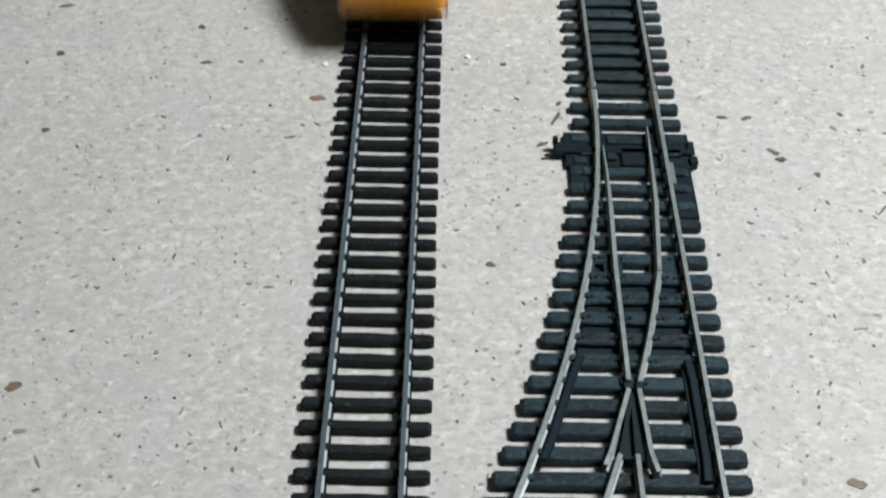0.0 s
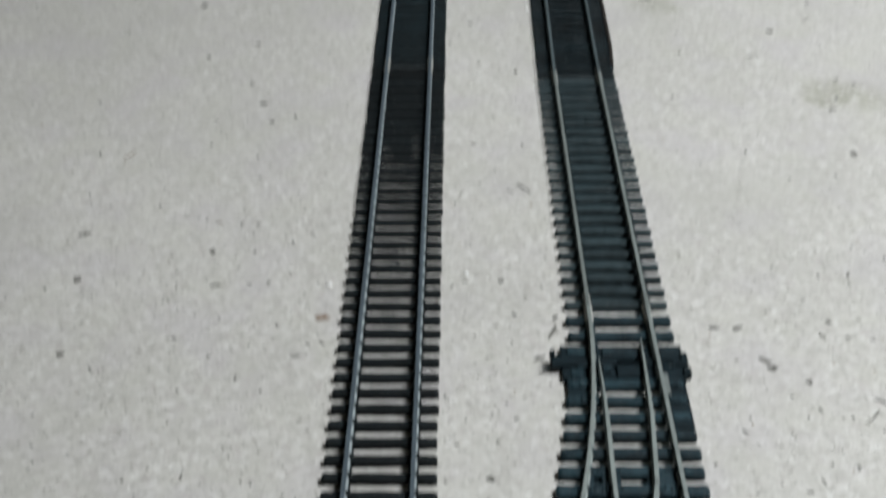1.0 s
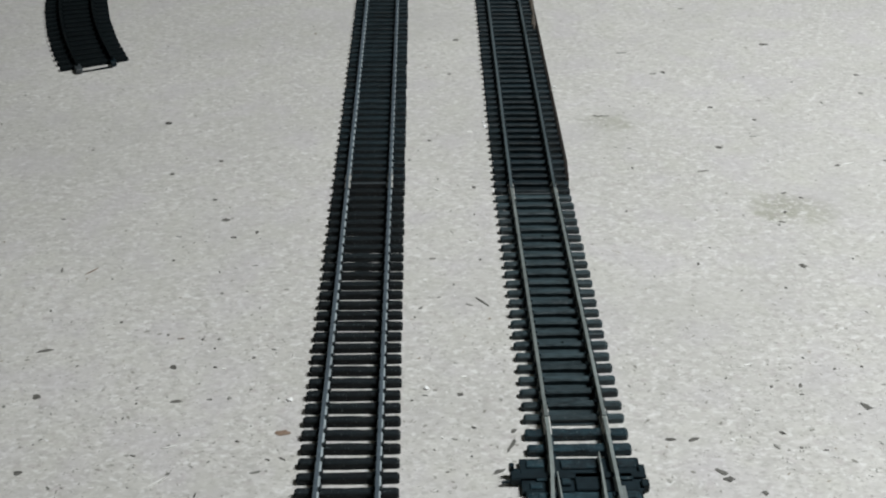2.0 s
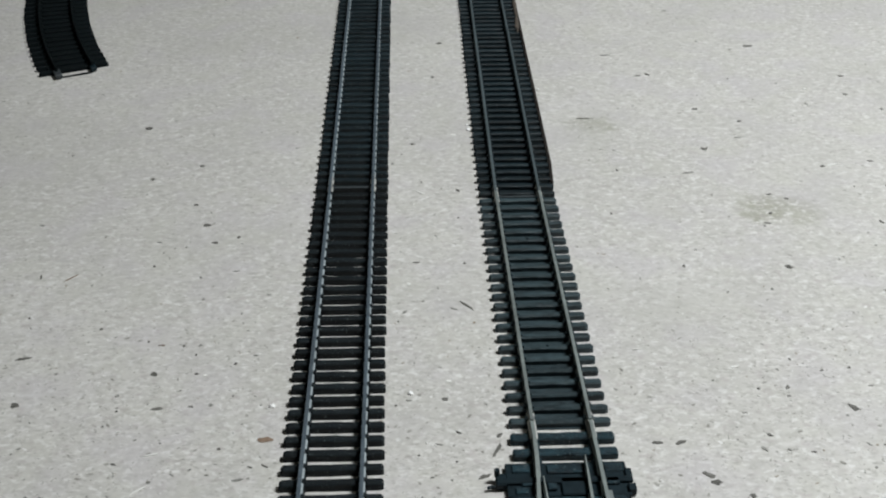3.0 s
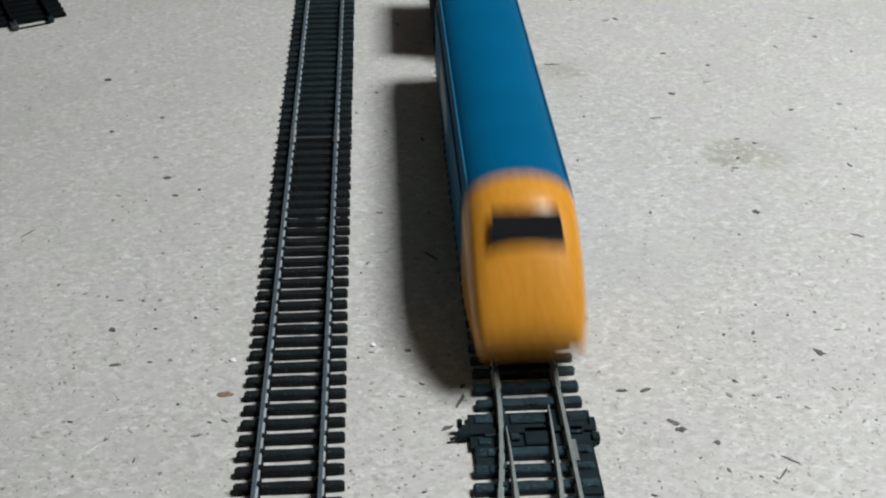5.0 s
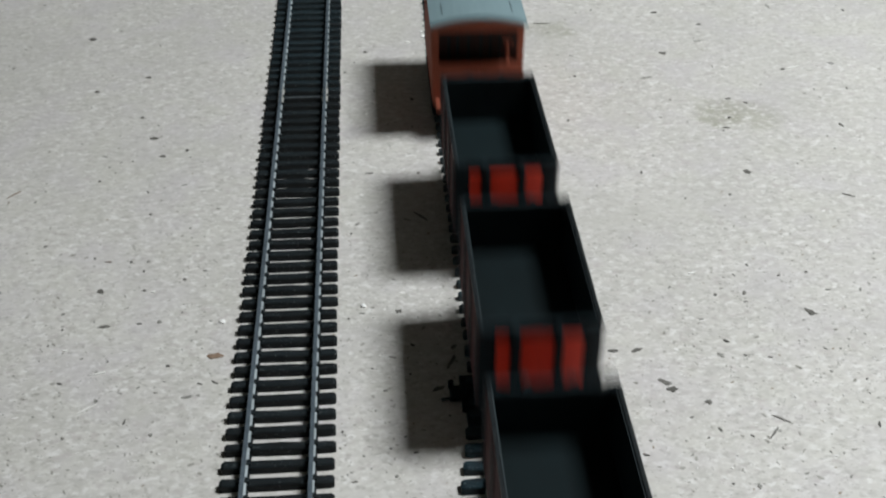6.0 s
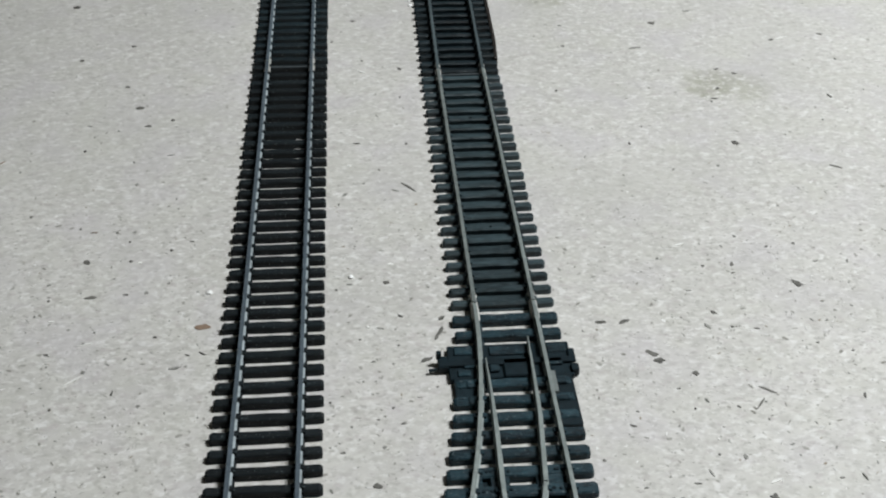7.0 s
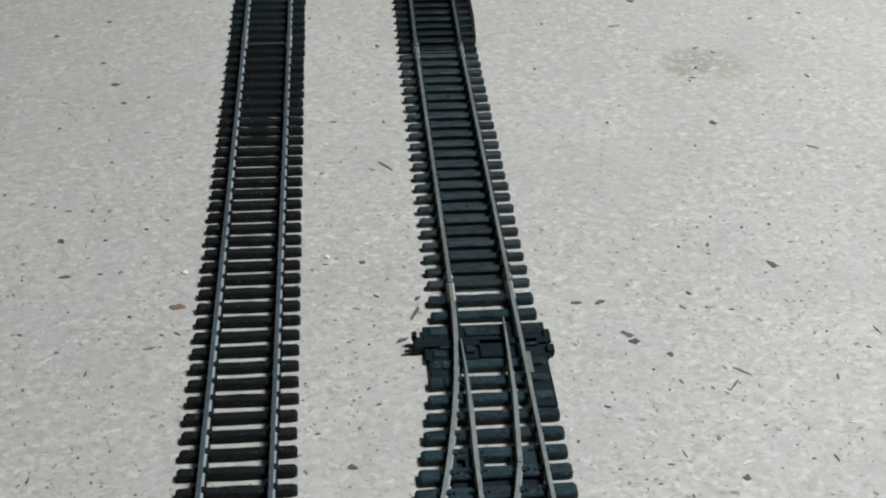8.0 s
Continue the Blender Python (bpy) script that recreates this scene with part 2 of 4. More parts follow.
def extrude_along(bm, profile, line, closed_ends=True, thin=()):
    """A profile (across, up) carried along a flat line of (x, y, z), all in millimetres; thin narrows it at the first places."""
    rings = []
    for i, p in enumerate(line):
        a, b = line[max(i - 1, 0)], line[min(i + 1, len(line) - 1)]
        d = Vector((b[0] - a[0], b[1] - a[1])).normalized()
        side = Vector((d.y, -d.x))
        f = thin[i] if i < len(thin) else 1.0
        rings.append([bm.verts.new(Vector((p[0] + side.x * u * f, p[1] + side.y * u * f, p[2] + w)) * MM) for u, w in profile])
    n = len(profile)
    for r0, r1 in zip(rings, rings[1:]):
        for k in range(n):
            bm.faces.new((r0[k], r0[(k + 1) % n], r1[(k + 1) % n], r1[k]))
    if closed_ends:
        bm.faces.new(rings[0][::-1])
        bm.faces.new(rings[-1])
    bmesh.ops.recalc_face_normals(bm, faces=bm.faces)
    return bm


def mesh_of(name, bm, mat, smooth=False):
    me = bpy.data.meshes.new(name)
    bm.to_mesh(me)
    bm.free()
    me.materials.append(mat)
    if smooth:
        me.shade_smooth()
        me.set_sharp_from_angle(angle=radians(35))
    return me


def part(name, bm, mat, parent, label="", smooth=False):
    ob = new(name, mesh_of(name, bm, mat, smooth))
    ob.parent = parent
    return tagged(ob, label)


def piece(name, me, parent, x, y, turn=0.0, z=0.0):
    ob = new(name, me)
    ob.parent = parent
    ob.matrix_basis = pose(x * MM, y * MM, z * MM, 0, 0, turn)
    return ob


def B():
    return bmesh.new()


# ---- the room ----
def room():
    def slab(name, x0, x1, y0, y1, z0, z1, mat, label, category):
        ob = new(name, mesh_of(name, box(B(), x0, x1, y0, y1, z0, z1), mat))
        return tagged(ob, label, category, kind="structure")

    floor = slab("floor", -2100, 2700, -2300, 3300, -60, 0, FLOOR, "pale grey speckled vinyl floor with worn stains", "floor")
    # walls and ceiling are unseen, added to close the room and bounce light
    slab("wall_west", -2200, -2100, -2300, 3300, -60, 2500, WALL_BOUNCE, "unseen wall added to close the room", "wall")
    slab("wall_east", 2700, 2800, -2300, 3300, -60, 2500, WALL_BOUNCE, "unseen wall added to close the room", "wall")
    slab("wall_south", -2200, 2800, -2400, -2300, -60, 2500, WALL_BOUNCE, "unseen wall added to close the room", "wall")
    slab("wall_north", -2200, 2800, 3300, 3400, -60, 2500, WALL_BOUNCE, "unseen wall added to close the room", "wall")
    slab("ceiling", -2200, 2800, -2400, 3400, 2500, 2560, CEILING_BOUNCE, "unseen ceiling added to close the room", "ceiling")
    return floor


def chip_outline(rng, long, wide, turn, sides=7):
    pts = []
    for k in range(sides):
        a = 2 * math.pi * (k + rng.uniform(-0.3, 0.3)) / sides
        r = rng.uniform(0.55, 1.1)
        u, w = math.cos(a) * long / 2 * r, math.sin(a) * wide / 2 * r
        pts.append((u * math.cos(turn) - w * math.sin(turn), u * math.sin(turn) + w * math.cos(turn)))
    return pts


def floor_flecks():
    rng = random.Random(4)
    verts, faces = [], []

    def scatter(count, x0, x1, y0, y1, lo, hi):
        for _ in range(count):
            x, y = rng.uniform(x0, x1), rng.uniform(y0, y1)
            if rng.random() < min(0.6, max(0.0, (y - 20) / 260)):
                continue
            long = lo + (hi - lo) * rng.random() ** 2.6
            wide = long * rng.uniform(0.16, 0.6)
            z = rng.uniform(0.03, 0.12)
            first = len(verts)
            for u, w in chip_outline(rng, long, wide, rng.uniform(0, math.pi), 6):
                verts.append(((x + u) * MM, (y + w) * MM, z * MM))
            faces.append(tuple(range(first, first + 6)))

    scatter(15000, -330, 400, -200, 500, 0.5, 2.6)
    scatter(12000, -200, 240, -190, 70, 0.45, 1.6)
    scatter(2500, -700, 800, 500, 900, 0.7, 3.2)
    me = bpy.data.meshes.new("floor_flecks")
    me.from_pydata(verts, [], faces)
    me.materials.append(FLECK)
    tagged(new("floor_flecks", me), "dark grey and white flecks in the vinyl floor", "floor flecks", kind="stuff")


def floor_chips(floor):
    """The larger chips pressed into the vinyl, placed from the camera's view: place, length, width and turn in
    millimetres and degrees.
    """
    rng = random.Random(9)

    def chip(mat, x, y, long, wide, turn):
        me = bpy.data.meshes.new("chip")
        ring = chip_outline(rng, long * 1.1, wide * 1.1, radians(turn), 11)
        top = [((x + u) * MM, (y + w) * MM, 0.2 * MM) for u, w in ring]
        low = [((x + u * 1.05) * MM, (y + w * 1.05) * MM, 0.0) for u, w in ring]
        n = len(ring)
        me.from_pydata(top + low, [], [tuple(range(n))] + [(k, k + n, (k + 1) % n + n, (k + 1) % n) for k in range(n)])
        me.materials.append(mat)
        new("chip", me).parent = floor

    chip(DARK_CHIP, 110, -15.6, 4.4, 1.9, -35)
    chip(DARK_CHIP, 111.8, -19, 3.2, 2.6, 0)
    chip(DARK_CHIP, 163, 14, 4.2, 2.6, -50)
    chip(DARK_CHIP, 166, 98, 3, 2.4, -40)
    chip(DARK_CHIP, 50, 4, 2.4, 1.6, 60)
    chip(DARK_CHIP, 49, -2.5, 7, 1.3, 68)
    chip(DARK_CHIP, 44.5, -14.5, 4.5, 1.8, 20)
    chip(DARK_CHIP, 98, -1, 3.4, 1.5, 0)
    chip(DARK_CHIP, 105, -1, 3.5, 1.6, 25)
    chip(DARK_CHIP, 44, 75, 7.5, 0.9, -50)
    chip(DARK_CHIP, 34, 22, 2.6, 1.6, -20)
    chip(DARK_CHIP, 29, -62, 2.2, 2, 0)
    chip(DARK_CHIP, -57, 20, 3.8, 1.6, 10)
    chip(DARK_CHIP, -61, 38, 3.5, 1.8, -50)
    chip(DARK_CHIP, -57, 136, 3.2, 2.2, 0)
    chip(DARK_CHIP, 198, 80, 4.5, 1, -30)
    chip(DARK_CHIP, 121, -25, 2.2, 1.6, 80)
    chip(DARK_CHIP, 130, -72, 2.6, 2, 30)
    chip(DARK_CHIP, -102, 23, 3.2, 2.4, 0)
    chip(DARK_CHIP, -98, -13, 3, 2, 20)
    chip(DARK_CHIP, -96, 227, 3.2, 2.6, 0)
    chip(DARK_CHIP, 207, 321, 5, 3, -10)
    chip(DARK_CHIP, 156, 198, 3.2, 2.4, -20)
    chip(DARK_CHIP, 41, 330, 3.2, 2.6, 0)
    chip(DARK_CHIP, 161, 241, 3.2, 2, 0)
    chip(DARK_CHIP, -106, 48, 5, 1.2, 15)
    chip(DARK_CHIP, 244, 279, 3.6, 2, 0)
    chip(DARK_CHIP, 145, 25, 2.6, 1.2, 70)
    chip(DARK_CHIP, 170, 139, 2.4, 1.2, 60)
    chip(DARK_CHIP, 180, 151, 2.2, 1.4, -30)
    chip(DARK_CHIP, 174, 155, 2.6, 0.9, 10)
    chip(DARK_CHIP, 167, 131, 2.8, 0.8, -15)
    chip(DARK_CHIP, 133, 1.5, 1.9, 1.3, -49)
    chip(DARK_CHIP, 136.9, -5.4, 1.6, 0.7, -33)
    chip(DARK_CHIP, 144.1, -6.7, 1.7, 0.6, -3)
    chip(DARK_CHIP, 114.6, -31, 1.3, 0.6, 6)
    chip(DARK_CHIP, 129.7, -39.2, 1.3, 0.6, -34)
    chip(DARK_CHIP, 136.1, -38.4, 6.3, 0.6, 51)
    chip(DARK_CHIP, 139.8, -33.2, 5.4, 0.6, -37)
    chip(DARK_CHIP, 98.9, -44.7, 1.9, 0.8, -23)
    chip(DARK_CHIP, 117.4, -39.2, 0.8, 0.8, -4)
    chip(DARK_CHIP, 119.7, -56.6, 0.8, 0.8, -4)
    chip(DARK_CHIP, 111.6, -66.3, 2, 0.6, -9)
    chip(DARK_CHIP, 107.3, -72.6, 0.8, 0.6, -4)
    chip(DARK_CHIP, 88.7, -56.8, 0.9, 0.9, -4)
    chip(DARK_CHIP, 135.4, 24.6, 1.1, 1.3, -3)
    chip(DARK_CHIP, 144.1, 20.4, 1.5, 0.7, 8)
    chip(DARK_CHIP, 168.3, 34.9, 0.9, 1.1, -3)
    chip(DARK_CHIP, 158.8, 33.7, 1.2, 0.8, 11)
    chip(DARK_CHIP, 166.5, -4, 0.8, 0.8, -3)
    chip(DARK_CHIP, 169.6, -18.1, 0.8, 0.7, -3)
    chip(DARK_CHIP, 184.9, -18.3, 3.4, 0.6, -65)
    chip(DARK_CHIP, 179.5, -25.3, 1.9, 0.6, -18)
    chip(DARK_CHIP, 166.4, -36.8, 2.8, 0.7, -103)
    chip(DARK_CHIP, 149.5, -66.7, 1.3, 0.6, -4)
    chip(DARK_CHIP, 155.6, -66.7, 3.2, 0.6, -73)
    chip(DARK_CHIP, -47.1, 37.9, 1.2, 0.9, -3)
    chip(DARK_CHIP, -34.9, 43.2, 1.1, 1.4, -3)
    chip(DARK_CHIP, -66, 56.6, 0.8, 1, -3)
    chip(DARK_CHIP, -53.6, 53.8, 0.9, 1.2, -3)
    chip(DARK_CHIP, -48.7, 48.5, 0.8, 0.9, -3)
    chip(DARK_CHIP, -46.4, 20.8, 1.7, 0.8, -3)
    chip(DARK_CHIP, -69.4, 19.1, 0.8, 1, -3)
    chip(DARK_CHIP, -34.9, 0.2, 1.2, 0.9, -28)
    chip(DARK_CHIP, -65.3, -5.9, 1.8, 0.8, -19)
    chip(DARK_CHIP, -24.8, -8.3, 1.6, 0.6, -21)
    chip(DARK_CHIP, -20.4, -8, 2.5, 0.6, -33)
    chip(DARK_CHIP, -44.2, -23.3, 2.3, 0.6, 83)
    chip(DARK_CHIP, -60.2, -28.7, 0.9, 1, -4)
    chip(DARK_CHIP, -53.2, 3.3, 0.8, 0.6, -3)
    chip(DARK_CHIP, 37.6, 5.6, 2.3, 0.8, -38)
    chip(DARK_CHIP, 18.4, 19.3, 0.8, 0.8, -3)
    chip(DARK_CHIP, 16.6, -30.6, 0.8, 0.8, -3)
    chip(DARK_CHIP, 36.6, -39.9, 1.7, 0.7, 11)
    chip(DARK_CHIP, 25.3, -4.6, 0.8, 0.6, -3)
    chip(DARK_CHIP, 36.5, -7.8, 0.8, 0.6, -3)
    chip(DARK_CHIP, 20.1, -49.8, 1.6, 0.6, 4)
    chip(DARK_CHIP, 29.8, -38, 0.8, 0.6, -4)
    chip(DARK_CHIP, 46.8, -26.1, 0.8, 0.6, -3)
    chip(DARK_CHIP, 178.7, 226.8, 2.1, 1.4, -2)
    chip(DARK_CHIP, 204.1, 179.8, 2.2, 1.7, 13)
    chip(DARK_CHIP, 113.8, 178.5, 1, 1.6, -2)
    chip(DARK_CHIP, 105.5, 140.8, 1.1, 1.7, -2)
    chip(DARK_CHIP, 212.8, 130.7, 3.1, 1.2, -65)
    chip(DARK_CHIP, 126.6, 99.8, 1.1, 1.5, -2)
    chip(DARK_CHIP, 106.5, 232, 6.9, 0.6, -2)
    chip(DARK_CHIP, 128, 310.2, 4.9, 0.8, 8)
    chip(DARK_CHIP, 145.8, 283.7, 3.4, 1.8, -43)
    chip(DARK_CHIP, -85.4, 176, 2, 2.2, 29)
    chip(DARK_CHIP, -66, 187.8, 1.9, 1.7, -18)
    chip(DARK_CHIP, -63.8, 153, 2.3, 1.1, -2)
    chip(DARK_CHIP, -43.2, 125.9, 1.3, 2, -2)
    chip(DARK_CHIP, -51.9, 122.2, 2.9, 1.3, -2)
    chip(DARK_CHIP, -72.6, 105.4, 1.1, 1.5, -2)
    chip(DARK_CHIP, -110.4, 72, 1, 1.3, -2)
    chip(DARK_CHIP, -83.6, 64.6, 1, 1.3, -2)
    chip(DARK_CHIP, -113.1, 99.1, 4.1, 0.6, -76)
    chip(DARK_CHIP, 25.5, 206.9, 1.6, 1.4, -22)
    chip(DARK_CHIP, 44, 162.2, 2.7, 1.3, -72)
    chip(DARK_CHIP, 43.3, 139, 0.8, 1, -2)
    chip(DARK_CHIP, 44.1, 104.3, 0.9, 1.2, -2)
    chip(DARK_CHIP, 19.1, 66, 0.8, 1, -2)
    chip(DARK_CHIP, 25.9, 105.3, 2.8, 0.6, -2)
    chip(DARK_CHIP, -68.1, -63, 1, 1, 2)
    chip(DARK_CHIP, -41.4, -54.3, 0.8, 0.6, 2)
    chip(DARK_CHIP, -36.8, -63.1, 0.8, 0.7, 2)
    chip(DARK_CHIP, -27.3, -71.4, 2.6, 0.6, 2)
    chip(DARK_CHIP, -32.3, -70.5, 1.5, 0.6, -6)
    chip(DARK_CHIP, -73.3, -87.1, 1.7, 0.6, 13)
    chip(DARK_CHIP, -54.3, -87, 0.8, 0.6, 2)
    chip(DARK_CHIP, -43.5, -93.9, 0.8, 0.6, 1)
    chip(DARK_CHIP, -51.6, -106.6, 0.8, 0.6, 1)
    chip(DARK_CHIP, -45, -106.5, 0.8, 0.6, 1)
    chip(DARK_CHIP, -61.5, -110.9, 0.8, 0.6, 1)
    chip(DARK_CHIP, -70.9, -131.9, 1.8, 0.9, 20)
    chip(DARK_CHIP, -61.7, -130.5, 0.8, 0.6, 1)
    chip(DARK_CHIP, -42.3, -119.7, 0.9, 0.8, 1)
    chip(DARK_CHIP, -50.4, -120.2, 0.8, 0.6, 1)
    chip(DARK_CHIP, -28.9, -120.2, 1.5, 0.6, -82)
    chip(DARK_CHIP, -35, -125.5, 0.8, 0.6, 1)
    chip(DARK_CHIP, -17.3, -105.5, 0.8, 0.6, 1)
    chip(DARK_CHIP, -52.8, -61.4, 2.4, 0.6, 86)
    chip(DARK_CHIP, 37.1, -75.1, 1.6, 0.8, -54)
    chip(DARK_CHIP, 35.9, -88.7, 1, 0.9, 2)
    chip(DARK_CHIP, 25.3, -90.7, 0.8, 0.6, 1)
    chip(DARK_CHIP, 40.3, -73.4, 0.8, 0.6, 2)
    chip(DARK_CHIP, 20.7, -111.4, 0.8, 0.6, 1)
    chip(DARK_CHIP, 28.1, -123, 1.6, 0.7, 1)
    chip(DARK_CHIP, 29.1, -99.2, 0.8, 0.6, 1)
    chip(DARK_CHIP, 107.5, -83.2, 0.8, 0.6, 2)
    chip(DARK_CHIP, 122.2, -86.4, 0.8, 0.7, 2)
    chip(DARK_CHIP, 109.1, -98.2, 1.7, 0.7, 45)
    chip(DARK_CHIP, 105.8, -101, 1.9, 0.6, 62)
    chip(DARK_CHIP, 99.5, -118.9, 0.8, 0.6, 1)
    chip(GREY_CHIP, 126.3, -57.8, 2.8, 1.3, -93)
    chip(GREY_CHIP, 101.2, -39.3, 0.8, 0.8, -4)
    chip(GREY_CHIP, 104.8, -63.6, 0.8, 0.6, -4)
    chip(GREY_CHIP, 160.4, -14, 0.8, 0.9, -3)
    chip(GREY_CHIP, 172.5, 25.1, 1.8, 0.6, 7)
    chip(GREY_CHIP, 127.9, 12.5, 1.5, 0.7, 8)
    chip(GREY_CHIP, 129.6, -4.8, 2.7, 1, -55)
    chip(GREY_CHIP, -40.2, 21.5, 1.4, 1.7, -3)
    chip(GREY_CHIP, -70.6, 27.1, 1.2, 1.5, -3)
    chip(GREY_CHIP, -27.9, -13.8, 4.1, 1, 13)
    chip(GREY_CHIP, -36.2, -28.7, 1.2, 1.3, -3)
    chip(GREY_CHIP, -33.8, 25.9, 0.8, 0.8, -3)
    chip(GREY_CHIP, -24.4, 20.9, 0.8, 0.6, -3)
    chip(GREY_CHIP, -60.9, 5.1, 1, 0.6, 12)
    chip(GREY_CHIP, 31.6, 0.2, 2.5, 0.6, -21)
    chip(GREY_CHIP, 31.2, -48.4, 1.1, 1.1, -4)
    chip(GREY_CHIP, 29, -14.5, 1.5, 0.6, 6)
    chip(GREY_CHIP, 26, -22.7, 0.8, 0.7, -3)
    chip(GREY_CHIP, 16, -37.1, 0.8, 0.6, -4)
    chip(GREY_CHIP, 28.1, -68.4, 0.8, 0.6, -4)
    chip(GREY_CHIP, 143.8, 175.5, 5.9, 1.2, 9)
    chip(GREY_CHIP, 216.1, 245.6, 1.6, 3, -2)
    chip(GREY_CHIP, 238.7, 256.5, 2.7, 2.8, -32)
    chip(GREY_CHIP, 174.1, 209.3, 3.1, 0.9, -2)
    chip(GREY_CHIP, 226.8, 184.1, 2.9, 1.3, -13)
    chip(GREY_CHIP, 174.5, 184.2, 0.8, 1.2, -2)
    chip(GREY_CHIP, 172.5, 377.3, 3.5, 2.2, 14)
    chip(GREY_CHIP, 132, 245.5, 0.8, 1.5, -2)
    chip(GREY_CHIP, 180.7, 328.6, 1.2, 2.5, -2)
    chip(GREY_CHIP, 133.6, 111.6, 0.9, 1.3, -2)
    chip(GREY_CHIP, 250.7, 238.7, 1.4, 2.4, -2)
    chip(GREY_CHIP, 140.6, 282.4, 3.6, 1.1, 10)
    chip(GREY_CHIP, -65.1, 218.7, 0.8, 1.3, -2)
    chip(GREY_CHIP, -124.8, 199.7, 1.5, 1.3, -2)
    chip(GREY_CHIP, -122.4, 137.5, 2.2, 1, -2)
    chip(GREY_CHIP, -62.6, 119.2, 0.8, 1, -2)
    chip(GREY_CHIP, -70.6, 115.2, 0.8, 0.9, -2)
    chip(GREY_CHIP, -93, 92.7, 0.8, 1.2, -2)
    chip(GREY_CHIP, -41.3, 101.1, 2.3, 0.6, 8)
    chip(GREY_CHIP, -51, 82.4, 1, 1.4, -2)
    chip(GREY_CHIP, -48, 53.9, 1.2, 1.5, -2)
    chip(GREY_CHIP, -36.2, 72.9, 0.8, 1.1, -2)
    chip(GREY_CHIP, 36.4, 283.6, 1.7, 3.3, -2)
    chip(GREY_CHIP, 16.7, 187.8, 1.2, 2, -2)
    chip(GREY_CHIP, 38.7, 73.7, 2.5, 0.9, -28)
    chip(GREY_CHIP, 33.6, 87, 0.8, 1.1, -2)
    chip(GREY_CHIP, 21.3, 71.9, 2.6, 1, 52)
    chip(GREY_CHIP, 29, 170, 1, 1.5, -2)
    chip(GREY_CHIP, 28, 78.6, 1.2, 0.6, -2)
    chip(GREY_CHIP, -51.7, -93.2, 1.5, 1.4, 1)
    chip(GREY_CHIP, -78.5, -116.8, 3.2, 1.3, 1)
    chip(GREY_CHIP, -55.3, -128.2, 1.1, 1, 1)
    chip(GREY_CHIP, -33.2, -113.7, 2.5, 0.6, -67)
    chip(GREY_CHIP, -72.4, -124.6, 4.2, 0.6, -59)
    chip(GREY_CHIP, -81.7, -87.2, 1.3, 0.6, 17)
    chip(GREY_CHIP, -59, -94.3, 0.8, 0.6, 1)
    chip(GREY_CHIP, -36.1, -95.6, 0.8, 0.6, 26)
    chip(GREY_CHIP, 26.2, -128, 1.5, 0.9, 12)
    chip(GREY_CHIP, 22.7, -100.4, 1.6, 0.6, 48)
    chip(GREY_CHIP, 17.4, -118, 0.8, 0.6, 1)
    chip(GREY_CHIP, 18.1, -125.2, 0.8, 0.6, 1)
    chip(GREY_CHIP, 115.9, -63, 2.4, 0.6, -74)
    chip(GREY_CHIP, 120.3, -81.1, 3.6, 0.6, 7)
    chip(GREY_CHIP, 106.3, -90.1, 1.3, 0.6, -6)
    chip(GREY_CHIP, 92.5, -87.4, 1.1, 0.6, 2)
    chip(GREY_CHIP, 104.8, -119.5, 0.8, 0.6, 1)
    chip(WHITE_CHIP, 130.3, 36.5, 3.6, 0.8, 12)
    chip(WHITE_CHIP, 120.8, -51, 0.8, 0.8, -4)
    chip(WHITE_CHIP, 132.1, -66.6, 4.4, 0.8, 25)
    chip(WHITE_CHIP, 164.8, -54.5, 2.4, 0.8, 1)
    chip(WHITE_CHIP, -20.7, 20.2, 1.4, 1.7, -3)
    chip(WHITE_CHIP, -44.2, 37, 1.2, 1, 11)
    chip(WHITE_CHIP, -66.9, 9.2, 2.3, 0.7, 10)
    chip(WHITE_CHIP, -56, -17.3, 6.7, 0.7, 40)
    chip(WHITE_CHIP, -54.8, -1.9, 4.2, 0.7, 17)
    chip(WHITE_CHIP, 23.2, 25.1, 2.1, 1.1, 5)
    chip(WHITE_CHIP, 35.5, 31.6, 2.3, 1.1, -3)
    chip(WHITE_CHIP, 27.7, 1.1, 0.8, 1, -3)
    chip(WHITE_CHIP, 208.8, 181.3, 6.8, 0.9, 22)
    chip(WHITE_CHIP, 220.8, 263.2, 1.4, 2.6, -2)
    chip(WHITE_CHIP, 44.4, 216.1, 2.8, 1.8, -2)
    chip(WHITE_CHIP, 25.4, 150.8, 0.9, 1.4, -2)
    chip(WHITE_CHIP, 22.9, 90.4, 1.5, 2, -2)
    chip(WHITE_CHIP, 28.6, 160.5, 3.9, 1.3, -32)
    chip(WHITE_CHIP, -29.1, -105.4, 3.9, 0.6, 6)
    chip(WHITE_CHIP, -37.5, -117.8, 0.8, 0.6, 1)
    chip(BROWN_CHIP, -21.5, 4, 4.6, 2.3, 5)
    chip(BROWN_CHIP, -83, -104, 4.2, 2.6, 30)
    chip(BROWN_CHIP, 109, -126, 4.6, 2.8, -10)
    chip(BROWN_CHIP, -61.1, 54.3, 2.5, 0.6, 4)
    chip(BROWN_CHIP, -101.6, 98.4, 6.1, 0.6, 48)


